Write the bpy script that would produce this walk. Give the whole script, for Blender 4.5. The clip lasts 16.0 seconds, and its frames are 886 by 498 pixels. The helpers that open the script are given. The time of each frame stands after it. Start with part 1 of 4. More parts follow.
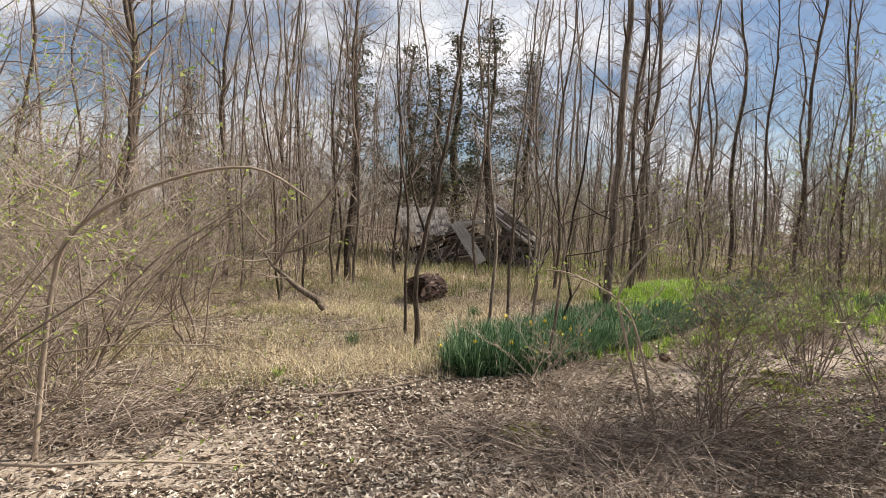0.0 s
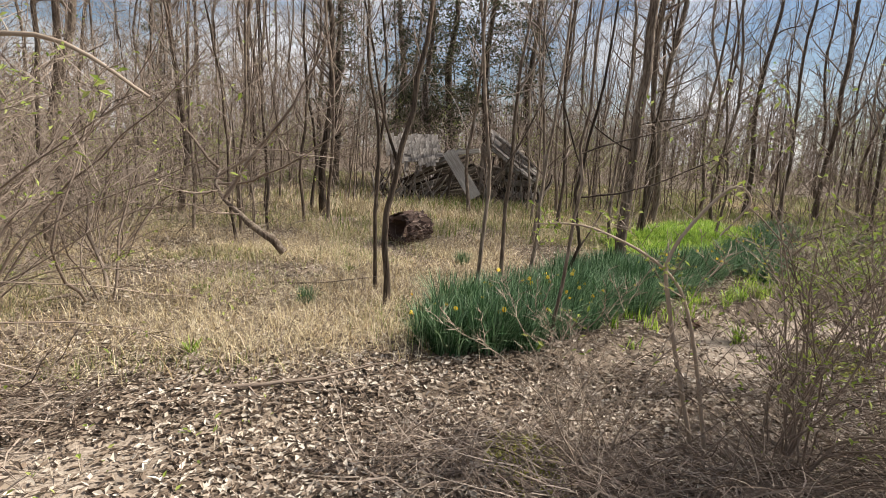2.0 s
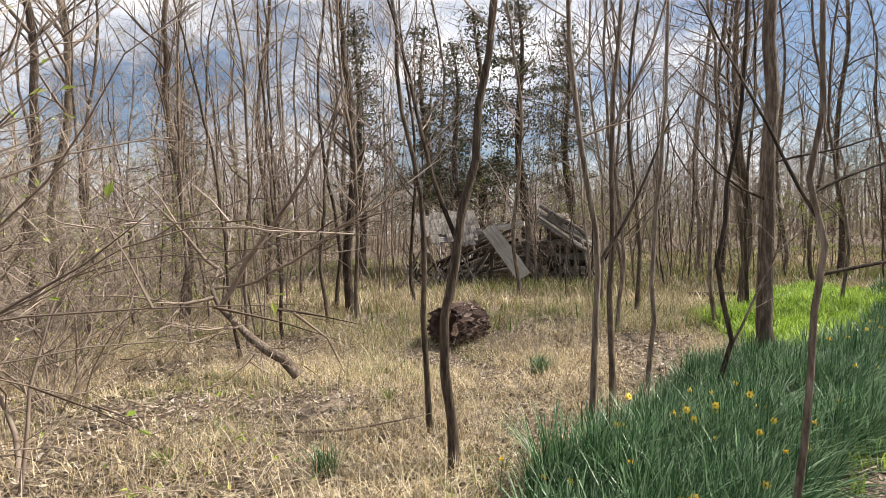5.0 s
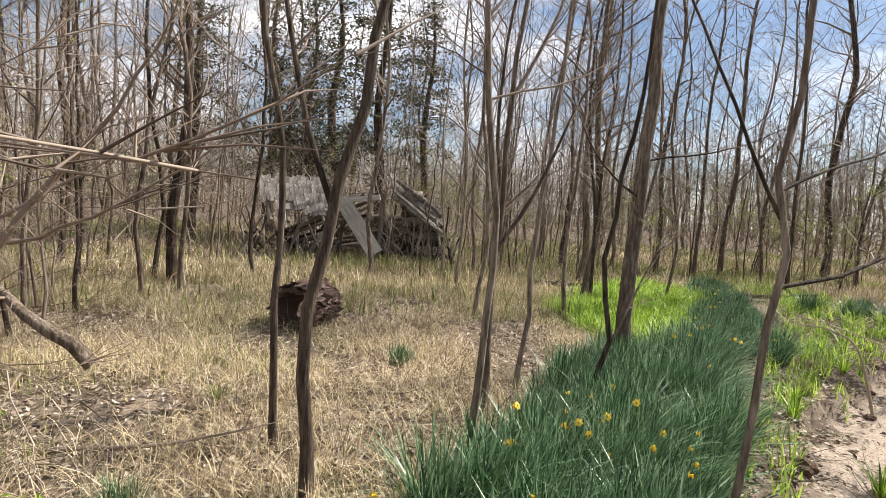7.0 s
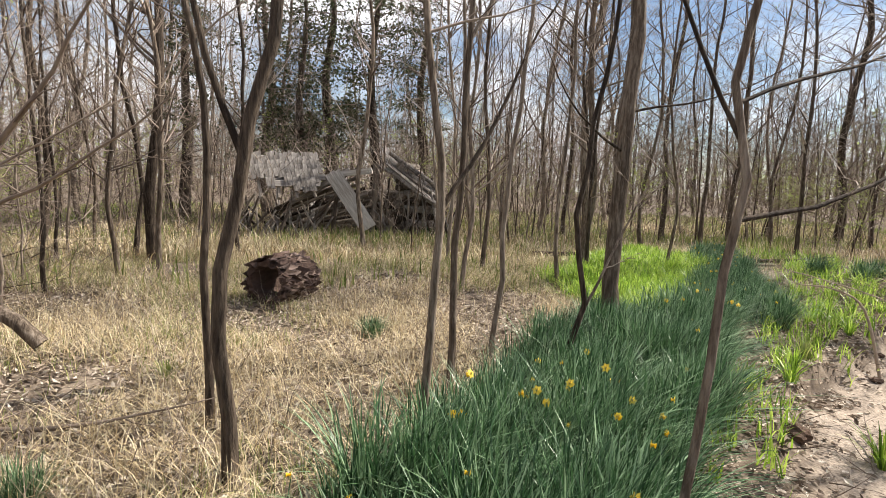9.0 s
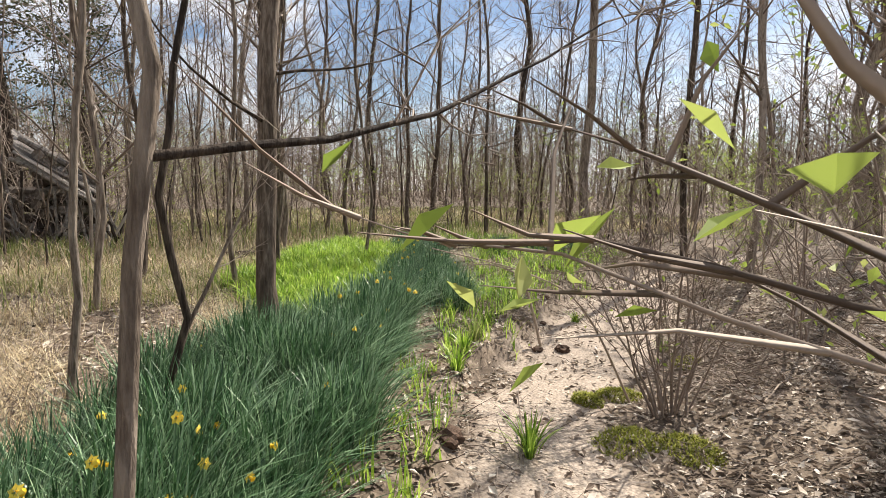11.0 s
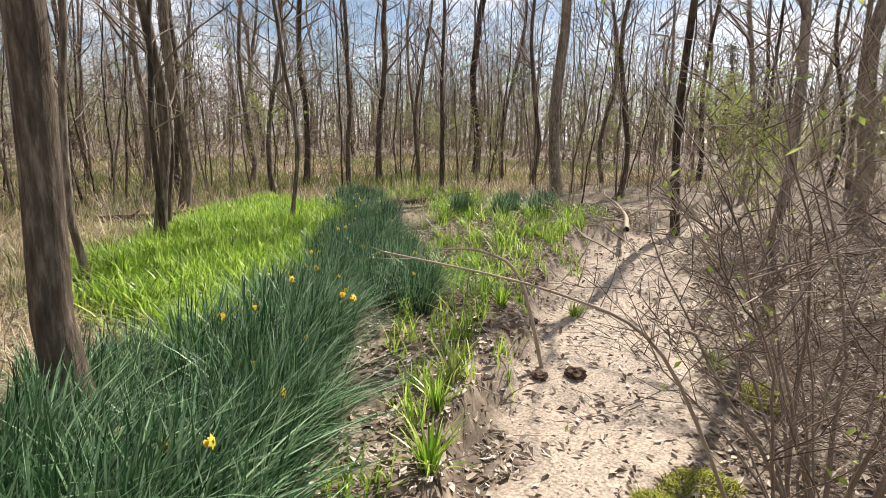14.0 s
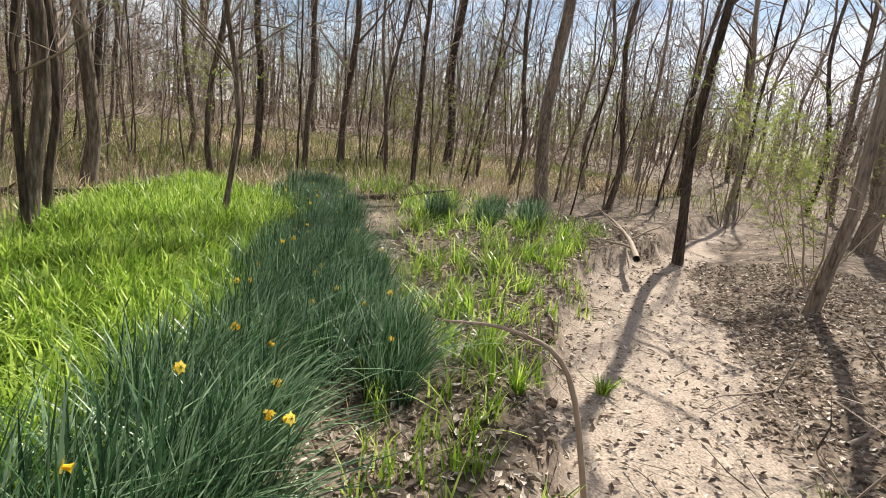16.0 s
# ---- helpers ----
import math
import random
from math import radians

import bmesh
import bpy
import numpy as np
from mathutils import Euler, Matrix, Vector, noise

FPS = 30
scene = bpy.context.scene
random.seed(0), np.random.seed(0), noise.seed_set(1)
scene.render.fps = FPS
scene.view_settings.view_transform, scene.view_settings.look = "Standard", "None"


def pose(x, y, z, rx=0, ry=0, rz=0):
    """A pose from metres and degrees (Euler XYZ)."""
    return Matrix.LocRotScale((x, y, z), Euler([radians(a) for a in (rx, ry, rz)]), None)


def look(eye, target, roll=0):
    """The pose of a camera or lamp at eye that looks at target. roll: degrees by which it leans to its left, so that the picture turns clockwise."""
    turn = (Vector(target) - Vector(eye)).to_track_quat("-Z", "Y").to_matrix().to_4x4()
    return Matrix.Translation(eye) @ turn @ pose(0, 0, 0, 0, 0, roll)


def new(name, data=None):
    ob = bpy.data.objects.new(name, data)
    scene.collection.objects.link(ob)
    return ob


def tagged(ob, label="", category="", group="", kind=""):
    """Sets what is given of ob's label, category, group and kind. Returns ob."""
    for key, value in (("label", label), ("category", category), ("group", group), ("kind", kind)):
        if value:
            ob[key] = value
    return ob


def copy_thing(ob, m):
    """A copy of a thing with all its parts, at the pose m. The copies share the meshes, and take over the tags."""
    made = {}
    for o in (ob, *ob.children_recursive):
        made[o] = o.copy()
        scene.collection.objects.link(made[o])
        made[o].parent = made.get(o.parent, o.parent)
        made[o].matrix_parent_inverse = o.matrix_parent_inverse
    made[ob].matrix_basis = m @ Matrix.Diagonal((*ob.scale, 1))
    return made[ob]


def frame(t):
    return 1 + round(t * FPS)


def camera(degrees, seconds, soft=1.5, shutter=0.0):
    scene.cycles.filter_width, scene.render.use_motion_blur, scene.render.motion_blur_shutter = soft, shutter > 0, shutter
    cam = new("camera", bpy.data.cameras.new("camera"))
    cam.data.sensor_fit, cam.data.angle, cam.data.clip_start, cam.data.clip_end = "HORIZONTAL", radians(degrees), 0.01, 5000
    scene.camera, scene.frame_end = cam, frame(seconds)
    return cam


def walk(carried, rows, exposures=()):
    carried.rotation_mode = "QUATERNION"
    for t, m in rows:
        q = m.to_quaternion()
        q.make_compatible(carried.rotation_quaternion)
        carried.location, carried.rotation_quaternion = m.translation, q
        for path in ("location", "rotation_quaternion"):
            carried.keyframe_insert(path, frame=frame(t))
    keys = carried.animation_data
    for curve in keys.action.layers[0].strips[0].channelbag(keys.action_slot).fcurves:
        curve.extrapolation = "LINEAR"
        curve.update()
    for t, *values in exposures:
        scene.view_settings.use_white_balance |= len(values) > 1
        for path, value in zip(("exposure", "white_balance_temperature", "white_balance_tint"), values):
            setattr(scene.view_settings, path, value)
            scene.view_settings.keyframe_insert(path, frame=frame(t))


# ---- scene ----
cam = camera(78.0, 16.0, 0.8)
PATH = [
    (0.0, pose(0.000, 0.000, 1.500, 87.00, -2.10, 0.10)),
    (0.5, pose(0.049, 0.459, 1.489, 86.30, -1.70, -2.90)),
    (1.0, pose(0.049, 0.859, 1.549, 81.60, -0.80, -3.60)),
    (1.5, pose(0.157, 1.220, 1.484, 83.10, -1.60, -1.80)),
    (2.0, pose(0.194, 1.496, 1.473, 79.80, -3.20, -0.10)),
    (2.5, pose(0.140, 1.836, 1.430, 81.20, -3.30, -0.30)),
    (3.0, pose(0.059, 2.182, 1.441, 85.30, -0.70, 1.80)),
    (3.5, pose(0.011, 2.597, 1.387, 88.60, 1.70, 4.10)),
    (6.0, pose(-0.308, 3.872, 1.392, 86.60, -0.30, -1.90)),
    (6.5, pose(-0.351, 4.061, 1.387, 84.10, -2.60, -6.40)),
    (7.0, pose(-0.340, 4.223, 1.365, 85.80, -3.90, -13.80)),
    (7.5, pose(-0.238, 4.309, 1.343, 86.50, -4.10, -18.30)),
    (8.0, pose(-0.151, 4.347, 1.316, 84.40, 0.30, -12.60)),
    (8.5, pose(-0.049, 4.342, 1.295, 84.20, 1.10, -8.20)),
    (9.0, pose(0.086, 4.423, 1.235, 83.50, -2.10, -12.70)),
    (9.5, pose(0.302, 4.612, 1.198, 85.40, -5.10, -21.10)),
    (10.0, pose(0.545, 4.703, 1.181, 86.90, -4.40, -31.10)),
    (12.3, pose(1.781, 5.536, 1.042, 78.70, -1.05, -44.91)),
    (12.5, pose(1.850, 5.658, 1.036, 77.72, -1.87, -45.97)),
    (13.0, pose(2.010, 5.942, 1.084, 75.98, -3.79, -48.45)),
    (13.5, pose(2.225, 6.170, 1.107, 77.27, -2.12, -47.76)),
    (14.0, pose(2.336, 6.457, 1.105, 78.51, -0.95, -45.44)),
    (14.5, pose(2.420, 6.698, 1.108, 77.93, -1.89, -46.07)),
    (15.0, pose(2.700, 7.039, 1.103, 79.96, -2.65, -47.35)),
    (15.5, pose(2.957, 7.353, 1.148, 80.10, -5.51, -49.43)),
    (16.0, pose(3.242, 7.683, 1.136, 77.28, -6.69, -49.20)),
]
walk(cam, PATH, [(0.0, 0.72), (2.5, 0.74), (6.0, 1.0), (10.0, 1.02), (13.5, 1.04), (16.0, 0.92)])

# world: spring sky with broken cloud, and the sun
SUN_DIR = Vector((0.80, 0.17, 0.86)).normalized()
world = bpy.data.worlds.new("world")
scene.world = world
world.use_nodes = True
wn, wl = world.node_tree.nodes, world.node_tree.links
wn.clear()
sky = wn.new("ShaderNodeTexSky")
sky.sky_type = "NISHITA"
sky.sun_disc = False
sky.sun_elevation = math.asin(SUN_DIR.z)
sky.sun_rotation = math.atan2(SUN_DIR.x, SUN_DIR.y)
sky.air_density, sky.dust_density, sky.ozone_density = 1.0, 0.6, 1.5
tc = wn.new("ShaderNodeTexCoord")
mp = wn.new("ShaderNodeMapping")
mp.inputs["Scale"].default_value = (1.0, 1.0, 2.2)
cn = wn.new("ShaderNodeTexNoise")
cn.inputs["Scale"].default_value = 2.6
cn.inputs["Detail"].default_value = 9.0
cn.inputs["Roughness"].default_value = 0.58
cr = wn.new("ShaderNodeValToRGB")
cr.color_ramp.elements[0].position, cr.color_ramp.elements[1].position = 0.42, 0.62
cm = wn.new("ShaderNodeMix")
cm.data_type = "RGBA"
cm.inputs["B"].default_value = (10.9, 10.8, 11.0, 1)
bg = wn.new("ShaderNodeBackground")
bg.inputs["Strength"].default_value = 0.062
wo = wn.new("ShaderNodeOutputWorld")
wl.new(tc.outputs["Generated"], mp.inputs["Vector"])
wl.new(mp.outputs["Vector"], cn.inputs["Vector"])
wl.new(cn.outputs["Fac"], cr.inputs["Fac"])
wl.new(cr.outputs["Color"], cm.inputs["Factor"])
wl.new(sky.outputs["Color"], cm.inputs["A"])
wl.new(cm.outputs["Result"], bg.inputs["Color"])
wl.new(bg.outputs["Background"], wo.inputs["Surface"])

sun = new("sun", bpy.data.lights.new("sun", "SUN"))
sun.data.energy, sun.data.angle, sun.data.color = 5.0, radians(0.53), (1.0, 0.93, 0.82)
sun.matrix_world = look(SUN_DIR * 100, (0, 0, 0))


# ---- materials ----
def mat(name, colors, scale=8.0, rough=0.85, bump=0.4, stretch=(1, 1, 1), island=0.0, through_light=0.0, spec=0.2, obj=0.0):
    """Noise-mixed colours at two scales with relief; island varies the tone piece by piece."""
    m = bpy.data.materials.new(name)
    m.use_nodes = True
    n, l = m.node_tree.nodes, m.node_tree.links
    b = n["Principled BSDF"]
    b.inputs["Roughness"].default_value = rough
    b.inputs["Specular IOR Level"].default_value = spec
    co = n.new("ShaderNodeTexCoord")
    ma = n.new("ShaderNodeMapping")
    ma.inputs["Scale"].default_value = stretch
    l.new(co.outputs["Object"], ma.inputs["Vector"])
    n1, n2 = n.new("ShaderNodeTexNoise"), n.new("ShaderNodeTexNoise")
    n1.inputs["Scale"].default_value, n2.inputs["Scale"].default_value = scale, scale * 0.13
    n1.inputs["Detail"].default_value = n2.inputs["Detail"].default_value = 6
    n1.inputs["Roughness"].default_value = 0.65
    for k in (n1, n2):
        l.new(ma.outputs["Vector"], k.inputs["Vector"])
    add = n.new("ShaderNodeMath")
    add.operation = "MULTIPLY_ADD"
    add.inputs[1].default_value = 0.6
    l.new(n1.outputs["Fac"], add.inputs[0])
    sc = n.new("ShaderNodeMath")
    sc.operation = "MULTIPLY"
    sc.inputs[1].default_value = 0.4
    l.new(n2.outputs["Fac"], sc.inputs[0])
    l.new(sc.outputs[0], add.inputs[2])
    fac = add.outputs[0]
    if island or obj:
        if island:
            g = n.new("ShaderNodeNewGeometry")
            rnd, amount = g.outputs["Random Per Island"], island
        else:
            g = n.new("ShaderNodeObjectInfo")
            rnd, amount = g.outputs["Random"], obj
        mx = n.new("ShaderNodeMix")
        mx.inputs["Factor"].default_value = amount
        l.new(fac, mx.inputs["A"])
        l.new(rnd, mx.inputs["B"])
        fac = mx.outputs["Result"]
    r = n.new("ShaderNodeValToRGB")
    e = r.color_ramp.elements
    lo, hi = (0.37, 0.63) if not island else (0.14, 0.86)
    e[0].position, e[1].position = lo, hi
    e[0].color, e[1].color = (*colors[0], 1), (*colors[-1], 1)
    for i, c in enumerate(colors[1:-1]):
        e.new(lo + (hi - lo) * (i + 1) / (len(colors) - 1)).color = (*c, 1)
    l.new(fac, r.inputs["Fac"])
    l.new(r.outputs["Color"], b.inputs["Base Color"])
    if bump:
        bu = n.new("ShaderNodeBump")
        bu.inputs["Strength"].default_value, bu.inputs["Distance"].default_value = bump, 0.02
        l.new(n1.outputs["Fac"], bu.inputs["Height"])
        l.new(bu.outputs["Normal"], b.inputs["Normal"])
    if through_light:
        t = n.new("ShaderNodeBsdfTranslucent")
        l.new(r.outputs["Color"], t.inputs["Color"])
        s = n.new("ShaderNodeMixShader")
        s.inputs["Fac"].default_value = through_light
        l.new(b.outputs["BSDF"], s.inputs[1])
        l.new(t.outputs["BSDF"], s.inputs[2])
        l.new(s.outputs["Shader"], n["Material Output"].inputs["Surface"])
    return m


BARK = mat("bark", [(0.03, 0.022, 0.017), (0.115, 0.087, 0.066), (0.31, 0.255, 0.205)], 42, 0.92, 1.0, (1, 1, 0.16), obj=0.2)
TWIG = mat("twig_bark", [(0.07, 0.05, 0.038), (0.20, 0.152, 0.12), (0.46, 0.385, 0.32)], 12, 0.8, 0.2, island=0.6)
PALE_TWIG = mat("pale_twig", [(0.16, 0.12, 0.09), (0.33, 0.26, 0.20), (0.48, 0.41, 0.33)], 12, 0.8, 0.2, island=0.5)
GREY_WOOD = mat("grey_wood", [(0.09, 0.078, 0.07), (0.25, 0.225, 0.205), (0.45, 0.42, 0.385)], 22, 0.85, 0.6, (1, 1, 0.1), obj=0.12)
LOG_WOOD = mat("old_log", [(0.035, 0.027, 0.022), (0.13, 0.104, 0.085), (0.30, 0.26, 0.22)], 18, 0.9, 0.7, (0.15, 1, 1), obj=0.4)
ROTTEN = mat("rotten_bark", [(0.02, 0.013, 0.011), (0.12, 0.078, 0.064), (0.40, 0.31, 0.265)], 24, 0.9, 1.0, (0.3, 1, 1), island=0.45)
LEAF_DRY = mat("dry_leaf", [(0.075, 0.054, 0.04), (0.21, 0.157, 0.117), (0.38, 0.31, 0.245), (0.68, 0.615, 0.53)], 30, 0.7, 0.1, island=0.7, through_light=0.12)
STRAW = mat("straw", [(0.24, 0.17, 0.09), (0.56, 0.45, 0.275), (0.82, 0.73, 0.53)], 9, 0.65, 0, island=0.75, through_light=0.2)
GRASS_DULL = mat("meadow_grass", [(0.10, 0.14, 0.035), (0.22, 0.27, 0.075), (0.40, 0.40, 0.15)], 9, 0.6, 0, island=0.7, through_light=0.3)
GRASS_BRIGHT = mat("fresh_grass", [(0.07, 0.14, 0.012), (0.26, 0.42, 0.04), (0.60, 0.73, 0.16)], 7, 0.38, 0, island=0.75, through_light=0.45, spec=0.45)
# low end kept very dark: shade between the blades put into the colour
DAFF_LEAF = mat("daffodil_leaf", [(0.016, 0.05, 0.018), (0.07, 0.155, 0.06), (0.31, 0.44, 0.26)], 7, 0.38, 0, island=0.78, through_light=0.25, spec=0.4)
PALE_BOARD = mat("pale_board", [(0.26, 0.235, 0.21), (0.48, 0.45, 0.41), (0.66, 0.63, 0.59)], 26, 0.8, 0.5, (1, 1, 0.1))
PETAL = mat("petal", [(0.75, 0.55, 0.06), (0.88, 0.70, 0.12)], 20, 0.5, 0, through_light=0.3)
TRUMPET = mat("trumpet", [(0.82, 0.48, 0.02), (0.9, 0.6, 0.04)], 20, 0.5, 0, through_light=0.25)
BUD_LEAF = mat("bud_leaf", [(0.18, 0.26, 0.04), (0.34, 0.42, 0.09), (0.50, 0.53, 0.18)], 9, 0.5, 0, island=0.7, through_light=0.4)
NEEDLE = mat("needle", [(0.03, 0.04, 0.02), (0.075, 0.085, 0.042), (0.16, 0.15, 0.085)], 6, 0.7, 0, island=0.7, through_light=0.3)
MOSS = mat("moss", [(0.10, 0.12, 0.02), (0.26, 0.27, 0.04), (0.42, 0.40, 0.09)], 40, 0.95, 0.7, island=0.5)
SOIL_CLOD = mat("clod", [(0.06, 0.04, 0.03), (0.14, 0.09, 0.065)], 20, 0.95, 0.8)


# ---- the lie of the land ----
def smooth(a, b, v):
    v = min(1.0, max(0.0, (v - a) / (b - a)))
    return v * v * (3 - 2 * v)


WASH_LINE = [(-7.0, 2.4), (-2.6, 3.4), (-0.6, 4.1), (1.4, 4.9), (2.9, 6.2), (4.0, 7.3), (5.35, 7.97), (7.4, 8.82), (9.5, 9.7), (14.0, 10.4), (24.0, 11.0)]


GX, GY, GS = -20.0, -8.0, 0.1


def distance_table(line):
    """The signed distances from a line on a fine grid."""
    gx, gy = np.meshgrid(np.arange(480) * GS + GX, np.arange(480) * GS + GY)
    best, side = np.full(gx.shape, 1e9), np.ones(gx.shape)
    for (ax, ay), (bx, by) in zip(line, line[1:]):
        dx, dy = bx - ax, by - ay
        k = np.clip(((gx - ax) * dx + (gy - ay) * dy) / (dx * dx + dy * dy), 0, 1)
        d = np.hypot(gx - ax - k * dx, gy - ay - k * dy)
        near = d < best
        best = np.where(near, d, best)
        side = np.where(near, np.where(dx * (gy - ay) - dy * (gx - ax) > 0, 1, -1), side)
    return (best * side).tolist()


def to_line(x, y, table):
    u, v = (x - GX) / GS, (y - GY) / GS
    i, j = int(u), int(v)
    if not (0 <= i < 479 and 0 <= j < 479):
        return 12.0 if y > 10 else -12.0
    u, v = u - i, v - j
    a, b = table[j], table[j + 1]
    return (a[i] * (1 - u) + a[i + 1] * u) * (1 - v) + (b[i] * (1 - u) + b[i + 1] * u) * v


WASH = distance_table(WASH_LINE)
BED = distance_table([(0.4, 5.9), (1.6, 6.95), (2.7, 7.9), (4.2, 9.35), (5.6, 10.9), (7.2, 12.6), (8.2, 13.9)])


def wash_half(x):
    return 0.50 + 0.22 * smooth(4.0, 7.0, x) - 0.45 * smooth(8.0, 12.0, x)


def height(x, y):
    if x * x + y * y > 3600:
        return 0.15
    d = to_line(x, y, WASH)
    z = -0.13 + 0.12 * smooth(9, 14, y) - 0.06 * smooth(2, 5, x) * (1 - smooth(8, 13, d))
    deep = 0.06 + 0.20 * smooth(2.0, 5.5, x)
    w = wash_half(x)
    edge = 0.16 * noise.noise((x * 1.7, y * 1.7, 3.0))
    cut = 1 - smooth(w + edge, w + edge + (0.16 if d > 0 else 1.3), abs(d))
    z -= deep * cut
    z += 0.10 * smooth(1.2, 3.5, -d) * smooth(3, 6, x)
    z += 0.05 * noise.noise((x * 0.45, y * 0.45, 0)) + 0.022 * noise.noise((x * 2.1, y * 2.1, 5)) + 0.010 * noise.noise((x * 7, y * 7, 9))
    return z


def sandy(x, y):
    d = to_line(x, y, WASH)
    n = noise.noise((x * 1.3, y * 1.3, 7.0)) * 0.35 + noise.noise((x * 5, y * 5, 2.0)) * 0.15
    patchy = 1 - 0.9 * smooth(-1.7, -0.6, x) * (1 - smooth(2.2, 3.2, x))
    return patchy * (1 - smooth(wash_half(x) * 0.75, wash_half(x) * 1.15, abs(d) + n * 0.8))


def in_bed(x, y):
    """How far the daffodil bed covers a place: a curved band."""
    return to_line(x, y, BED)


def bed_half(x):
    return 0.66 + 0.29 * smooth(0.7, 2.0, x) - 0.62 * smooth(2.9, 3.7, x) + 0.25 * smooth(5.5, 7.5, x)


def in_clumps(x, y):
    d = in_bed(x, y) + 0.12 * noise.noise((x * 1.4, y * 1.4, 8))
    return (-0.40 if x < 2.8 else -0.18) < d < bed_half(x) or (4.9 < x < 6.6 and -0.62 < d < 0)


def fresh(x, y):
    """Bright grass on both sides of the far part of the bed."""
    d = in_bed(x, y)
    left = smooth(0.15, 0.4, d) * (1 - smooth(1.9, 2.5, d + 0.3 * noise.noise((x, y, 1)))) * smooth(3.0, 3.6, x) * (1 - smooth(6.6, 7.6, x))
    right = (1 - smooth(-1.0, -0.5, d)) * smooth(0.1, 0.5, to_line(x, y, WASH) - wash_half(x)) * smooth(4.6, 5.4, x) * (1 - smooth(10.5, 11.5, x))
    return max(left, 0.22 * right)


def axis(lo, hi, step, far):
    inner = list(np.arange(lo, hi + 1e-6, step))
    out, v, s = [], hi, step
    while v < far:
        s *= 1.35
        v += s
        out.append(v)
    low, v, s = [], lo, step
    while v > -far:
        s *= 1.35
        v -= s
        low.append(v)
    return low[::-1] + inner + out


def build_ground():
    xs, ys = axis(-5, 12.5, 0.11, 900), axis(1, 17, 0.11, 900)
    verts = [(x, y, height(x, y)) for y in ys for x in xs]
    w = len(xs)
    faces = [(j * w + i, j * w + i + 1, (j + 1) * w + i + 1, (j + 1) * w + i) for j in range(len(ys) - 1) for i in range(w - 1)]
    me = bpy.data.meshes.new("ground")
    me.from_pydata(verts, [], faces)
    me.polygons.foreach_set("use_smooth", [True] * len(faces))
    for name, fn in (("sand", sandy), ("fresh", fresh)):
        at = me.attributes.new(name, "FLOAT", "POINT")
        at.data.foreach_set("value", [fn(x, y) if -8 < x < 18 and -2 < y < 22 else 0.0 for y in ys for x in xs])
    m = mat("forest_floor", [(0.05, 0.037, 0.028), (0.14, 0.107, 0.08), (0.30, 0.243, 0.188)], 9, 0.95, 0.8)
    n, l = m.node_tree.nodes, m.node_tree.links
    b = n["Principled BSDF"]
    base = b.inputs["Base Color"].links[0].from_socket
    tex = n.new("ShaderNodeTexNoise")
    tex.inputs["Scale"].default_value, tex.inputs["Detail"].default_value = 60, 4
    co = n.new("ShaderNodeTexCoord")
    l.new(co.outputs["Object"], tex.inputs["Vector"])
    ramp = n.new("ShaderNodeValToRGB")
    ramp.color_ramp.elements[0].color, ramp.color_ramp.elements[1].color = (0.17, 0.13, 0.10, 1), (0.43, 0.36, 0.295, 1)
    ramp.color_ramp.elements[0].position, ramp.color_ramp.elements[1].position = 0.3, 0.65
    l.new(tex.outputs["Fac"], ramp.inputs["Fac"])
    # fresh: green ground tone, darkened to suggest shade under the grass
    for name, color in (("sand", None), ("fresh", (0.08, 0.11, 0.03, 1))):
        a = n.new("ShaderNodeAttribute")
        a.attribute_name = name
        mx = n.new("ShaderNodeMix")
        mx.data_type = "RGBA"
        l.new(a.outputs["Fac"], mx.inputs["Factor"])
        l.new(base, mx.inputs["A"])
        if color:
            mx.inputs["B"].default_value = color
        else:
            l.new(ramp.outputs["Color"], mx.inputs["B"])
        base = mx.outputs["Result"]
    l.new(base, b.inputs["Base Color"])
    me.materials.append(m)
    tagged(new("ground", me), "leaf-strewn woodland ground with a sandy dry wash", "ground", kind="structure")


build_ground()


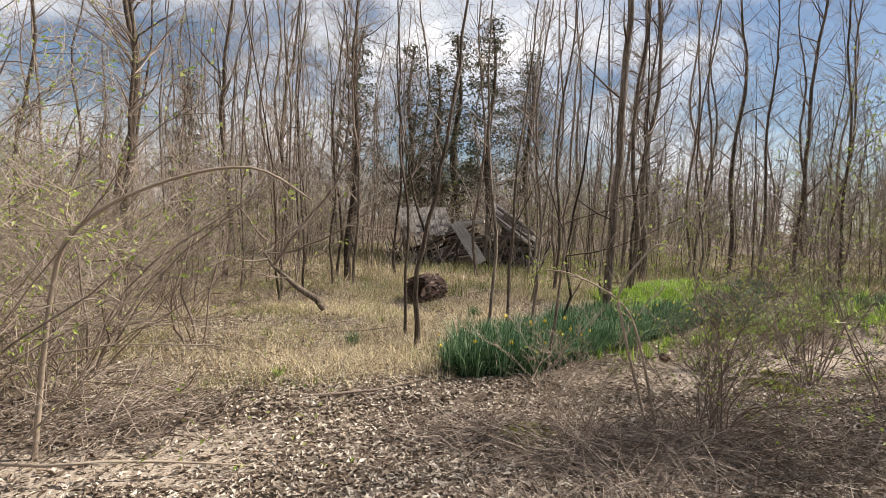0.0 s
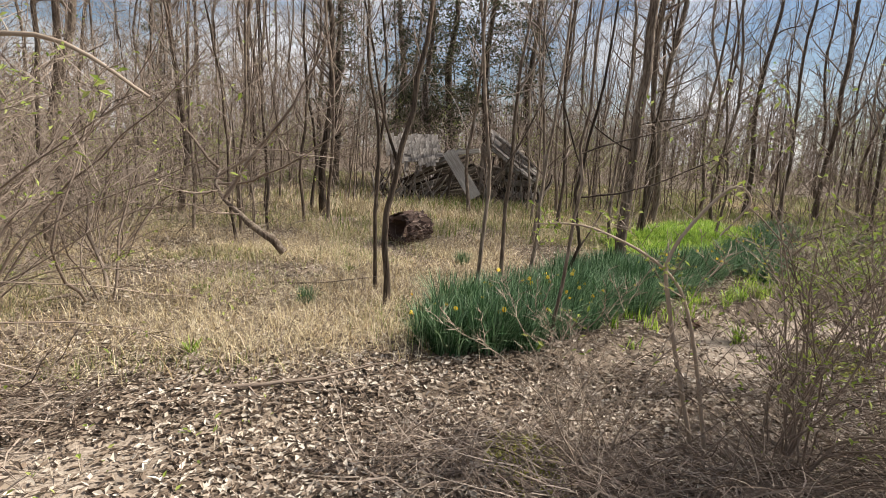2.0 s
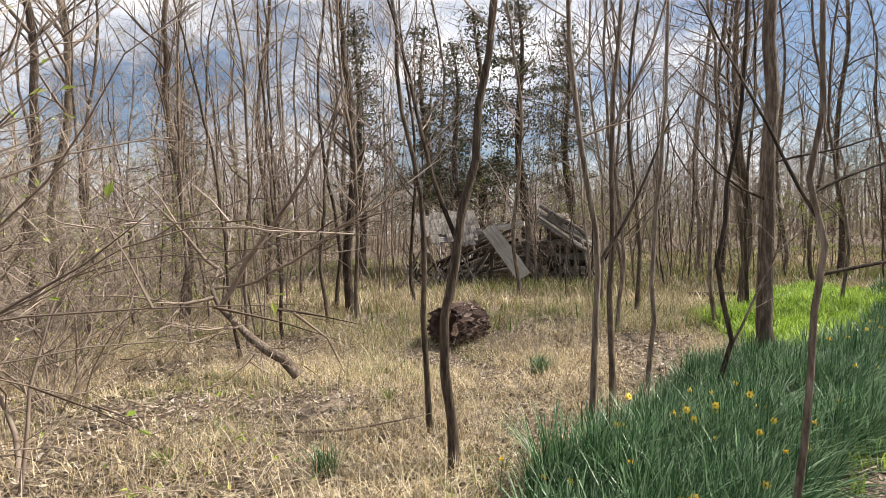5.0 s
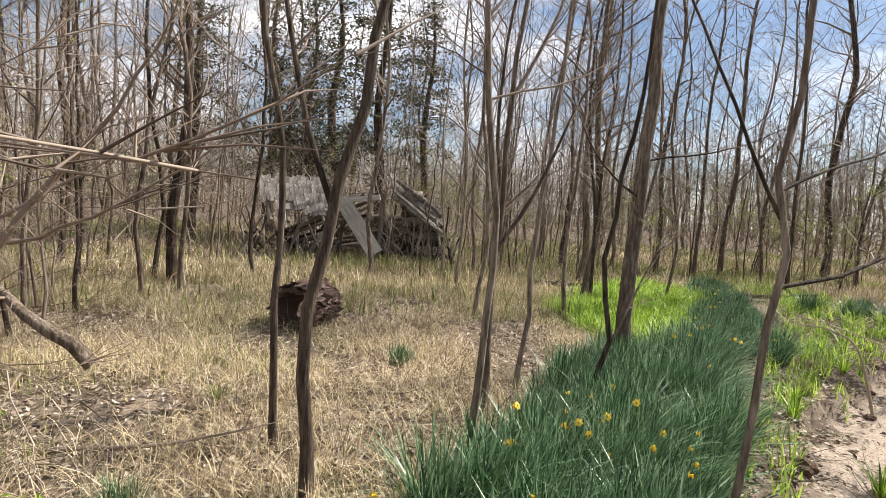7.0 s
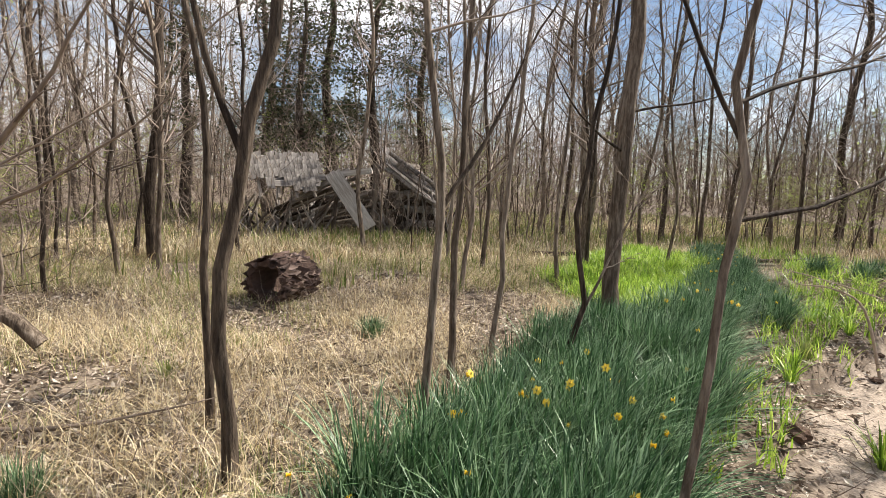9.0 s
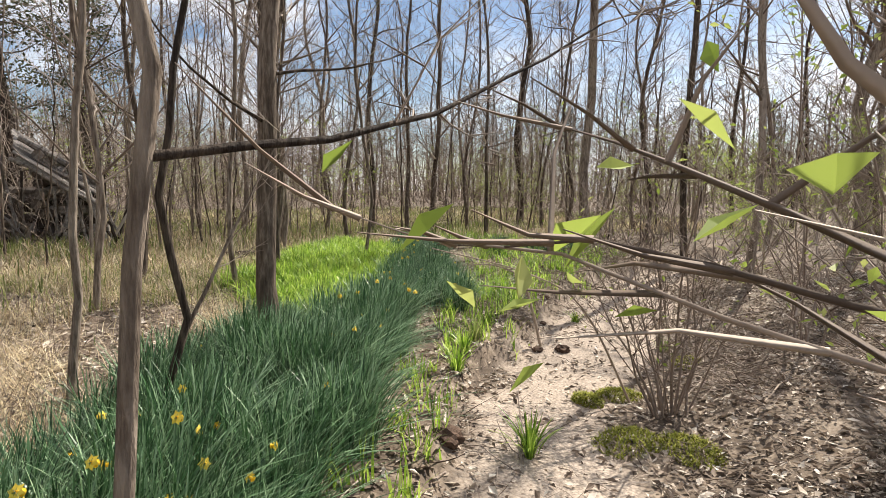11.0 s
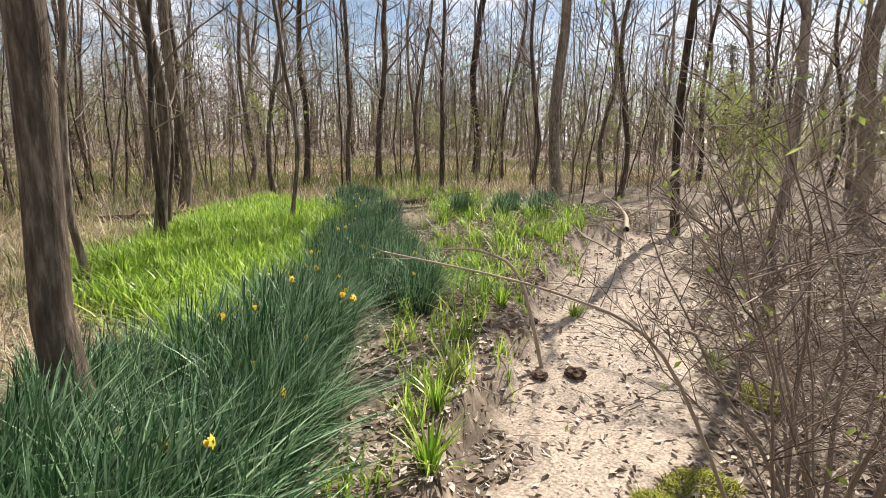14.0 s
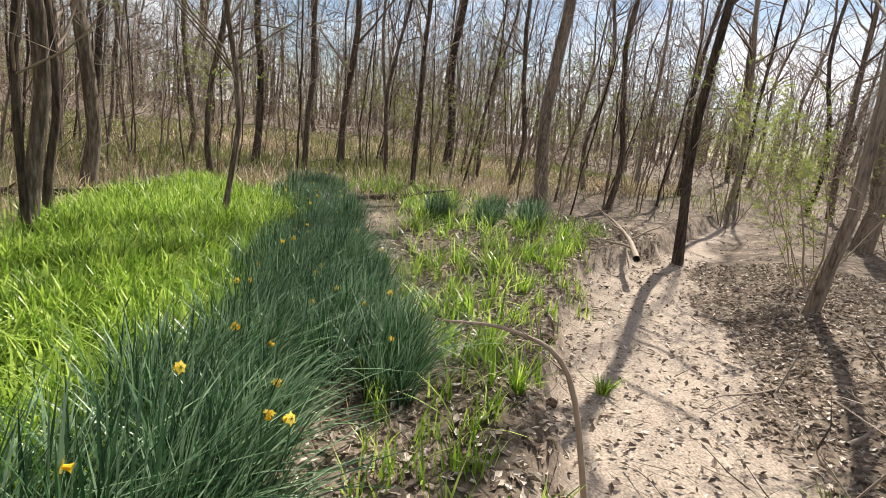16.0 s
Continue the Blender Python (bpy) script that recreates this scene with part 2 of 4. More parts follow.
# ---- mesh helpers ----
class Pile:
    """Collects many small pieces into one mesh."""

    def __init__(self):
        self.v, self.f = [], []

    def tube(self, pts, radii, sides=5, cap=False):
        base = len(self.v)
        ref = Vector((0.37, 0.83, 0.41))
        for i, p in enumerate(pts):
            d = (pts[min(i + 1, len(pts) - 1)] - pts[max(i - 1, 0)]).normalized()
            u = d.cross(ref).normalized()
            w = d.cross(u)
            for k in range(sides):
                a = math.tau * k / sides
                self.v.append(p + (u * math.cos(a) + w * math.sin(a)) * radii[i])
        for i in range(len(pts) - 1):
            for k in range(sides):
                a, b = base + i * sides + k, base + i * sides + (k + 1) % sides
                self.f.append((a, b, b + sides, a + sides))
        if cap:
            self.f.append(tuple(base + k for k in range(sides))[::-1])
            self.f.append(tuple(base + (len(pts) - 1) * sides + k for k in range(sides)))

    def blade(self, p, lean, h, width, droop=0.5, segs=3):
        """A grass blade: a tapering ribbon that bends over."""
        base = len(self.v)
        side = Vector((-lean.y, lean.x, 0))
        side = side.normalized() * width if side.length > 1e-6 else Vector((width, 0, 0))
        for i in range(segs):
            s = i / segs
            c = p + lean * (h * s * (0.35 + droop * s)) + Vector((0, 0, h * s * (1 - 0.35 * droop * s * lean.length)))
            self.v += [c - side * (1 - 0.5 * s), c + side * (1 - 0.5 * s)]
        self.v.append(p + lean * (h * (0.35 + droop)) + Vector((0, 0, h * (1 - 0.35 * droop * lean.length))))
        for i in range(segs - 1):
            a = base + 2 * i
            self.f.append((a, a + 1, a + 3, a + 2))
        self.f.append((base + 2 * segs - 2, base + 2 * segs - 1, base + 2 * segs))

    def leaf(self, p, rot, size, fold=0.3):
        """A curled leaf of two halves."""
        base = len(self.v)
        for x, y, z in ((-1, 0, 0), (0.1, 0.45, fold), (1, 0, 0.15), (0.1, -0.45, fold), (0.1, 0, 0)):
            self.v.append(p + rot @ Vector((x * size, y * size, z * size)))
        self.f += [(base, base + 4, base + 1), (base + 4, base + 2, base + 1), (base, base + 3, base + 4), (base + 4, base + 3, base + 2)]

    def mesh(self, name, material, smooth_faces=False):
        me = bpy.data.meshes.new(name)
        me.from_pydata(self.v, [], self.f)
        if smooth_faces:
            me.polygons.foreach_set("use_smooth", [True] * len(self.f))
        me.materials.append(material)
        return me


def part(name, data, parent, label=""):
    ob = new(name, data)
    ob.parent = parent
    return tagged(ob, label)


def on_ground(x, y, dz=0.0):
    return Vector((x, y, height(x, y) + dz))


def bough(rng, start, way, length, r, segs, wander, lift=0.0):
    """A crooked line with its radii."""
    pts, radii, d = [start.copy()], [r], way.normalized()
    for i in range(segs):
        d = (d + Vector((rng.gauss(0, wander), rng.gauss(0, wander), rng.gauss(0, wander) + lift))).normalized()
        pts.append(pts[-1] + d * (length / segs))
        radii.append(r * (1 - 0.86 * (i + 1) / segs))
    return pts, radii


def limbs(pile, rng, pts, radii, count, lo, spread, size, depth, sides, rise=0.6):
    """Side branches along a line, each with its own twigs."""
    for _ in range(count):
        s = lo + (1 - lo) * rng.random() ** 0.8
        k = min(int(s * (len(pts) - 1)), len(pts) - 2)
        p = pts[k].lerp(pts[k + 1], s * (len(pts) - 1) - k)
        a = rng.uniform(0, math.tau)
        along = (pts[k + 1] - pts[k]).normalized()
        way = Vector((math.cos(a), math.sin(a), 0)) * spread + along * rise + Vector((0, 0, rng.uniform(-0.15, 0.35)))
        ln = size * rng.uniform(0.5, 1.1) * (1.15 - 0.6 * s)
        bp, br = bough(rng, p, way, ln, max(min(radii[k] * rng.uniform(0.3, 0.5), 0.05), 0.0026), (5 if depth > 1 else 2), 0.17, 0.04)
        pile.tube(bp, br, sides if depth > 1 else 3)
        if depth > 1:
            limbs(pile, rng, bp, br, rng.randint(5, 8), 0.15, 0.7, ln * 0.5, depth - 1, 3)


def tree(name, seed, h, r, count=26, first=0.22, size=1.3, depth=2, bends=(), lean=(0, 0), sides=9, extra=(), leaves=0):
    """A bare tree: trunk along its bends, boughs and twigs; extra gives named boughs as (height, way, length, radius)."""
    rng = random.Random(seed)
    root = new(name)
    steps = 20
    pts, radii = [], []
    wob = [rng.uniform(-1, 1) for _ in range(4)]
    for i in range(steps + 1):
        z = h * i / steps
        x = lean[0] * z + 0.012 * h * math.sin(wob[0] * 3 + z * 1.1 + 1) * min(1, z) + 0.0
        y = lean[1] * z + 0.012 * h * math.sin(wob[1] * 3 + z * 0.9) * min(1, z)
        if bends:
            x, y = lean[0] * z, lean[1] * z
            for (z0, x0), (z1, x1) in zip(bends, bends[1:]):
                if z0 <= z <= z1 or (z > z1 and (z1, x1) == bends[-1]):
                    x += x0 + (x1 - x0) * (z - z0) / (z1 - z0)
                    break
        crook = 0 if i == 0 else min(0.02, 0.008 + r * 0.12)
        x, y = x + rng.gauss(0, crook), y + rng.gauss(0, crook)
        pts.append(Vector((x, y, z - 0.06 if i == 0 else z)))
        flare = 1 + 0.25 * max(0, 1 - z / (r * 4 + 0.08))
        radii.append(r * flare * (1 - 0.85 * (i / steps) ** 1.1))
    trunk, crown = Pile(), Pile()
    trunk.tube(pts, radii, sides)
    part("trunk", trunk.mesh("trunk", BARK, True), root)
    limbs(crown, rng, pts, radii, count, first, 0.75, size, depth, 5)
    for z, way, ln, br in extra:
        k = min(int(z / h * steps), steps - 1)
        p = pts[k].lerp(pts[k + 1], z / h * steps - k)
        bp, bw = bough(rng, p, Vector(way), ln, br * 0.8, 12, 0.08, 0.015)
        fork = Pile()
        fork.tube(bp, bw, 6)
        part("bough", fork.mesh("bough", BARK, True), root)
        limbs(crown, rng, bp, bw, int(8 * ln), 0.2, 0.6, 0.55, 2, 4)
    part("crown", crown.mesh("crown", TWIG, True), root, "bare twiggy crown")
    if leaves:
        buds = Pile()
        for _ in range(leaves):
            p = crown.v[rng.randrange(len(crown.v))]
            buds.leaf(p + Vector((rng.gauss(0, 0.03), rng.gauss(0, 0.03), rng.gauss(0, 0.03))), Euler((rng.uniform(-1, 1), rng.uniform(-1, 1), rng.uniform(0, 6))).to_matrix(), rng.uniform(0.012, 0.028))
        part("foliage", buds.mesh("foliage", BUD_LEAF), root, "small fresh yellow-green leaves")
    return root


def shrub(name, seed, stems, h, spread, r, twigs=9, material=TWIG, leaves=0, arch=0.0):
    """A many-stemmed bare bush; each stem carries its twigs."""
    rng = random.Random(seed)
    root = new(name)
    spots = []
    for i in range(stems):
        wood = Pile()
        a = rng.uniform(0, math.tau)
        way = Vector((math.cos(a) * spread * rng.uniform(0.2, 1), math.sin(a) * spread * rng.uniform(0.2, 1), 1))
        start = Vector((math.cos(a) * 0.16 * rng.random(), math.sin(a) * 0.16 * rng.random(), -0.04))
        pts, radii = bough(rng, start, way, h * rng.uniform(0.55, 1.15), r * rng.uniform(0.5, 1.2), 10, 0.12 + arch, -arch)
        wood.tube(pts, radii, 5)
        limbs(wood, rng, pts, radii, twigs, 0.15, 0.7, h * 0.36, 2, 4)
        part("stem", wood.mesh("stem", material, True), root)
        spots += wood.v[::7]
    if leaves:
        buds = Pile()
        for _ in range(leaves):
            p = spots[rng.randrange(len(spots))]
            buds.leaf(p + Vector((rng.gauss(0, 0.02), rng.gauss(0, 0.02), rng.gauss(0, 0.02))), Euler((rng.uniform(-1, 1), rng.uniform(-1, 1), rng.uniform(0, 6))).to_matrix(), rng.uniform(0.01, 0.026))
        part("foliage", buds.mesh("foliage", BUD_LEAF), root, "small fresh yellow-green leaves")
    return root


def stand(ob, x, y, label, category, group="", turn=0.0, dz=0.0):
    ob.matrix_basis = Matrix.Translation(on_ground(x, y, dz)) @ pose(0, 0, 0, 0, 0, turn)
    return tagged(ob, label, category, group)


SAPLING = "slender bare grey-brown sapling rising from dry grass"
# saplings in the clearing, each with its own bends
stand(tree("sapling", 11, 6.5, 0.034, 16, 0.3, 1.3, 2, [(0, 0), (1.0, -0.05), (1.6, 0.08), (2.6, 0.28), (6.5, 0.75)], extra=[(1.45, (-0.42, 0.1, 1), 2.6, 0.022)]), -0.28, 6.87, "grey-barked sapling that bends and forks above dry grass", "tree")
stand(tree("sapling", 12, 6.0, 0.023, 14, 0.3, 1.1, 2, [(0, 0), (1.7, -0.02), (2.6, -0.16), (6, -0.3)]), -0.48, 7.5, SAPLING, "tree")
stand(tree("sapling", 13, 6.0, 0.024, 14, 0.28, 1.1, 2, [(0, 0), (1.3, 0.09), (2.0, -0.02), (2.8, -0.1), (6, -0.1)], extra=[(1.25, (0.6, 0.2, 1), 1.7, 0.018)]), 0.62, 7.15, SAPLING, "tree")
stand(tree("sapling", 14, 6.5, 0.026, 14, 0.35, 1.2, 2, [(0, 0), (1.5, 0.02), (2.4, 0.05), (6.5, 0.4)], extra=[(2.3, (0.6, 0.1, 1), 2.4, 0.02)]), 0.98, 7.95, SAPLING, "tree")
stand(tree("sapling", 15, 6.5, 0.023, 14, 0.35, 1.1, 2, [(0, 0), (1.5, 0.1), (2.8, 0.22), (6.5, 0.4)]), 1.4, 8.4, SAPLING, "tree")
stand(tree("sapling", 16, 6.0, 0.021, 12, 0.25, 1.1, 2, [(0, 0), (0.6, 0.16), (1.2, 0.06), (2.6, 0.28), (6, 0.5)], extra=[(0.5, (0.7, 0.1, 1), 1.5, 0.015)]), 1.68, 7.75, SAPLING, "tree")
stand(tree("sapling", 17, 5.6, 0.016, 9, 0.4, 1.0, 2, [(0, 0), (1.2, 0.13), (2.4, 0.15), (5.6, 0.3)], extra=[(1.28, (1, 0.1, 0.3), 1.9, 0.011), (1.62, (1, 0.25, 0.42), 1.8, 0.009), (1.5, (-0.4, 0.3, 1), 1.9, 0.010)]), 1.16, 5.82, "dark sapling with long sideways boughs among daffodils", "tree")
stand(tree("tree", 18, 11, 0.076, 26, 0.3, 1.6, 2, [(0, -0.02), (0.6, -0.06), (2.5, -0.02), (11, 0.2)], sides=12, extra=[(1.75, (-0.8, -0.5, 0.25), 1.5, 0.018), (2.1, (0.9, -0.2, 0.2), 1.6, 0.016)]), 2.8, 8.95, "straight young tree with furrowed grey bark at the daffodil bed", "tree")

# trees that stand round the clearing: place, height, trunk radius
TREES = [(4.35, 12.75, 11, 0.10), (4.6, 13.2, 9, 0.06), (5.45, 15.0, 13, 0.13), (7.2, 15.4, 10, 0.075), (9.3, 17.8, 13, 0.12), (9.65, 16.6, 11, 0.09), (11.9, 16.7, 12, 0.08), (16.0, 18.4, 16, 0.20), (13.2, 14.2, 11, 0.09), (12.5, 13.0, 17, 0.20), (13.8, 12.2, 12, 0.10), (11.5, 10.0, 14, 0.115), (9.65, 8.15, 10, 0.10), (15.0, 8.1, 15, 0.24), (-2.4, 12.1, 9, 0.05), (-2.25, 13.1, 10, 0.13), (0.95, 14.9, 10, 0.08), (-3.1, 10.6, 8, 0.045), (-3.9, 10.6, 7, 0.045), (-2.0, 12.4, 9, 0.06), (2.2, 13.3, 9, 0.05), (2.6, 12.6, 10, 0.06), (4.3, 12.4, 9, 0.05), (5.85, 12.6, 10, 0.045), (-2.6, 13.4, 10, 0.06), (1.9, 11.2, 9, 0.05), (3.4, 11.5, 10, 0.05), (-1.2, 14.0, 9, 0.06), (10.8, 14.8, 12, 0.08), (8.3, 18.5, 12, 0.09), (12.0, 6.2, 14, 0.16), (10.2, 5.2, 12, 0.10), (8.4, 5.0, 9, 0.05), (13.5, 4.5, 13, 0.14), (-5.2, 9.0, 9, 0.07), (-5.0, 12.5, 11, 0.10), (-4.3, 14.5, 11, 0.09), (-6.4, 11.2, 12, 0.12), (3.2, 15.5, 11, 0.07), (6.5, 18, 12, 0.1)]
for i, (x, y, h, r) in enumerate(TREES):
    rng = random.Random(900 + i)
    ob = tree("tree", 40 + i, h, r * 0.6, 44 + int(h), 0.12 if r < 0.09 else 0.25, 1.0 + h * 0.09, 2, lean=(rng.gauss(0, 0.015), rng.gauss(0, 0.015)), sides=8 if r < 0.1 else 12, leaves=250 if i % 7 == 3 else 0)
    stand(ob, x, y, ("tall bare tree with thick furrowed bark in leaf litter" if r > 0.15 else "bare grey-brown woodland tree in leaf litter"), "tree", "trees round the clearing", rng.uniform(0, 360) if r > 0.2 else 0)

# the woods behind: a few kinds, many trees
KINDS = [tree("tree", 200 + k, 9 + k * 0.9, 0.032 + 0.008 * k, 40, 0.10, 1.9, 2, lean=(0.02 * (k % 3 - 1), 0.015), sides=6, leaves=260 if k % 3 == 1 else 0) for k in range(7)]
for k, ob in enumerate(KINDS):
    stand(ob, -7 - 1.3 * k, 17 + 2.1 * k, "bare tree of the woods behind the clearing", "tree", "woodland trees")
rng = random.Random(5)
taken = [(t[0], t[1]) for t in TREES]
count = 0
while count < 290:
    a = rng.uniform(0, math.tau)
    d = 8 + 52 * rng.random() ** 0.75
    x, y = 2.5 + d * math.cos(a), 7 + d * math.sin(a)
    behind = y < 1.0 - 0.5 * x
    if (behind and rng.random() < 0.6) or (-4.5 < x < 12.5 and -2 < y < 15.5) or (-4 < x < 5.5 and 15 < y < 21.5) or any((x - p) ** 2 + (y - q) ** 2 < 1.0 for p, q in taken):
        continue
    if -8 < x < 10 and -2 < y < 4:
        continue
    taken.append((x, y))
    count += 1
    s = rng.uniform(0.8, 1.35)
    o = copy_thing(KINDS[rng.randrange(7)], Matrix.Translation(on_ground(x, y)) @ pose(0, 0, 0, rng.gauss(0, 2), rng.gauss(0, 2), rng.uniform(0, 360)))
    o.scale = (s, s, s)

# bare brush between the trees
BRUSH = [shrub("bush", 300 + k, 5, 2.8, 0.5, 0.011, 5, TWIG, 900) for k in range(5)]
for k, ob in enumerate(BRUSH):
    stand(ob, -7 + 3.1 * k, 19.5 + 0.6 * k, "bare twiggy understorey bush", "shrub", "understorey bushes")
count = 0
while count < 210:
    a = rng.uniform(0, math.tau)
    d = 8 + 30 * rng.random() ** 0.8
    x, y = 2.5 + d * math.cos(a), 7 + d * math.sin(a)
    if y < 2 - 0.5 * x or (-4.2 < x < 11.5 and 0 < y < 15) or (-3.5 < x < 4.5 and 15 < y < 20) or (x > 4 and 9 < y < 20 and x < 14 and rng.random() < 0.6):
        continue
    count += 1
    s = rng.uniform(0.6, 1.5)
    o = copy_thing(BRUSH[rng.randrange(5)], Matrix.Translation(on_ground(x, y)) @ pose(0, 0, 0, 0, 0, rng.uniform(0, 360)))
    o.scale = (s, s, s)

# thin saplings between the clearing and the woods
THIN = [tree("sapling", 260 + k, 4.0 + 0.7 * k, 0.013 + 0.003 * k, 22, 0.12, 1.2, 2, lean=(0.03 * (k % 3 - 1), 0.02), sides=5) for k in range(5)]
for k, ob in enumerate(THIN):
    stand(ob, -3.2 - 0.7 * k, 11.5 + 0.8 * k, "thin bare sapling in dead grass", "tree", "thin saplings")
count = 0
while count < 150:
    x, y = rng.uniform(-7, 19), rng.uniform(9.6, 21)
    if (y < 14 and -2.6 < x < 9.5) or (10.2 < y < 15.5 and x < 11.5 and x > 4) or (-1.4 < x < 1.2 and y < 17) or abs(to_line(x, y, WASH)) < 1.2 or (-2 < x < 3 and 16 < y < 19.5):
        continue
    count += 1
    s = rng.uniform(0.75, 1.3)
    o = copy_thing(THIN[rng.randrange(5)], Matrix.Translation(on_ground(x, y)) @ pose(0, 0, 0, rng.gauss(0, 4), rng.gauss(0, 4), rng.uniform(0, 360)))
    o.scale = (s, s, s)

# shrubs beside the walk
stand(shrub("shrub", 401, 19, 2.2, 0.5, 0.009, 13, TWIG, 160), 4.62, 6.7, "bare many-stemmed shrub on a mossy mound by the wash", "shrub")
stand(shrub("shrub", 402, 26, 1.95, 0.4, 0.0085, 13, TWIG, 1300, 0.03), 2.2, 4.3, "bare arching shrub with a few new leaves", "shrub")
stand(shrub("shrub", 403, 9, 1.8, 0.6, 0.011, 7, TWIG, 60, 0.04), 7.9, 6.6, "bare thin-stemmed shrub on the leafy bank", "shrub")
stand(shrub("shrub", 404, 7, 2.6, 0.4, 0.016, 7, TWIG, 60), 6.2, 6.4, "bare shrub with upright dark stems", "shrub")
stand(shrub("shrub", 405, 8, 1.5, 0.6, 0.010, 7, PALE_TWIG, 240, 0.05), 11.4, 12.0, "twiggy bush at the foot of a tall tree", "shrub")
stand(shrub("shrub", 406, 8, 2.5, 0.6, 0.012, 10, PALE_TWIG, 4200), 10.7, 8.3, "bush covered in fresh pale green leaves", "shrub")
for k, (x, y, h, lv) in enumerate([(-3.6, 5.2, 2.4, 60), (-4.4, 6.8, 2.8, 150), (-3.4, 3.8, 2.2, 200), (-5.4, 5.0, 3.0, 220), (-4.9, 8.2, 2.6, 0), (-2.9, 4.6, 1.6, 0), (-6.3, 7.2, 3.2, 80), (-3.3, 5.9, 3.4, 60), (-2.9, 3.2, 3.0, 260), (-4.0, 4.4, 4.2, 420), (-5.0, 3.4, 4.2, 420), (-4.4, 9.6, 3.0, 0), (-2.5, 3.3, 3.2, 240), (-2.9, 5.1, 3.0, 0), (-3.4, 8.2, 2.6, 60)]):
    x -= 0.5
    stand(shrub("thicket_bush", 420 + k, 12, h * 1.1, 0.9, 0.012, 12, (PALE_TWIG, TWIG, TWIG)[k % 3], lv * 5, 0.07), x, y, "tangled pale bare thicket bush at the clearing's edge", "shrub", "thicket bushes")


stand(shrub("arching_bush", 460, 5, 2.2, 1.1, 0.017, 9, PALE_TWIG, 0, 0.1), -3.6, 4.0, "bush of long pale arching bare branches", "shrub")
stand(shrub("arching_bush", 461, 6, 2.6, 1.2, 0.018, 9, TWIG, 40, 0.1), -3.0, 6.6, "bush of long dark arching bare branches", "shrub")

stand(shrub("shrub", 407, 9, 1.35, 0.45, 0.006, 10, PALE_TWIG, 0, 0.03), 1.05, 4.15, "pale fine-twigged bare bush beside the wash", "shrub")
stand(shrub("shrub", 408, 14, 3.0, 0.4, 0.012, 11, TWIG, 1500), 4.3, 5.1, "tall twiggy bush with new yellow-green leaves", "shrub")


def arching_cane(label, pts, r, leaves=0, seed=1):
    """A single long cane that bends over, with short side twigs."""
    g = random.Random(seed)
    root = new("arching_cane")
    base = on_ground(pts[0][0], pts[0][1])
    line = [Vector((x - base.x, y - base.y, z - base.z)) for x, y, z in pts]
    line[0].z = -0.03
    fine = []
    for i in range(len(line) - 1):
        a, b, c, d = line[max(i - 1, 0)], line[i], line[i + 1], line[min(i + 2, len(line) - 1)]
        for k in range(5):
            t = k / 5
            fine.append(0.5 * (2 * b + (c - a) * t + (2 * a - 5 * b + 4 * c - d) * t * t + (3 * b - a - 3 * c + d) * t ** 3))
    fine.append(line[-1])
    radii = [r * (1 - 0.7 * i / (len(fine) - 1)) for i in range(len(fine))]
    wood = Pile()
    wood.tube(fine, radii, 7)
    part("stem", wood.mesh("stem", PALE_TWIG, True), root)
    for _ in range(12):
        twig = Pile()
        limbs(twig, g, fine, radii, 1, 0.3, 0.8, 0.3, 1, 4)
        part("twig", twig.mesh("twig", TWIG, True), root)
    if leaves:
        buds = Pile()
        for _ in range(leaves):
            p = fine[g.randrange(len(fine) // 3, len(fine))] + Vector((g.gauss(0, 0.05), g.gauss(0, 0.05), g.gauss(0, 0.05)))
            buds.leaf(p, Euler((g.uniform(-1, 1), g.uniform(-1, 1), g.uniform(0, 6))).to_matrix(), g.uniform(0.012, 0.026))
        part("foliage", buds.mesh("foliage", BUD_LEAF), root, "small fresh yellow-green leaves")
    root.location = base
    tagged(root, label, "shrub", "arching canes")


arching_cane("leafing cane that arches over beside the wash", [(1.8, 4.35, 0), (1.58, 4.3, 0.6), (1.4, 4.3, 0.92), (1.0, 4.3, 1.12), (0.72, 4.3, 1.13)], 0.013, 110, 3)
arching_cane("pale bare cane bent over at its tip", [(1.75, 4.4, 0), (1.45, 4.3, 0.7), (1.42, 4.3, 1.02), (1.67, 4.3, 1.36), (1.79, 4.3, 1.3), (1.66, 4.3, 1.12)], 0.014, 50, 4)
arching_cane("long bare cane reaching over the wash", [(4.67, 7.0, 0), (4.34, 7.23, 0.3), (3.99, 7.48, 0.56), (3.5, 7.9, 0.72)], 0.010, 0, 5)
arching_cane("pale bare bough arching out of the thicket", [(-2.7, 3.6, 0), (-2.55, 3.55, 0.9), (-2.35, 3.5, 1.36), (-1.82, 3.5, 1.67), (-1.24, 3.5, 1.79), (-0.85, 3.5, 1.6)], 0.02, 0, 7)
arching_cane("dead cane bowed over the sandy wash", [(5.34, 8.42, 0), (5.22, 8.56, 0.2), (5.05, 8.75, 0.37), (4.87, 8.97, 0.38)], 0.016, 0, 6)


def bramble_heap(seed, total, rx, ry, top):
    """Low dead brambles lying over one another."""
    g = random.Random(seed)
    stems = Pile()
    for _ in range(total):
        a, d = g.uniform(0, math.tau), math.sqrt(g.random())
        p = Vector((math.cos(a) * d * rx, math.sin(a) * d * ry, top * g.random() ** 2 * (1.1 - d) - 0.02))
        b = g.uniform(0, math.tau)
        pts, radii = bough(g, p, Vector((math.cos(b), math.sin(b), g.uniform(-0.05, 0.7))), g.uniform(0.2, 0.75), g.uniform(0.0018, 0.0055), 5, 0.2, -0.06)
        for q in pts:
            q.z = max(q.z, 0.0)
        stems.tube(pts, radii, 3)
    return new("brambles", stems.mesh("brambles", TWIG))


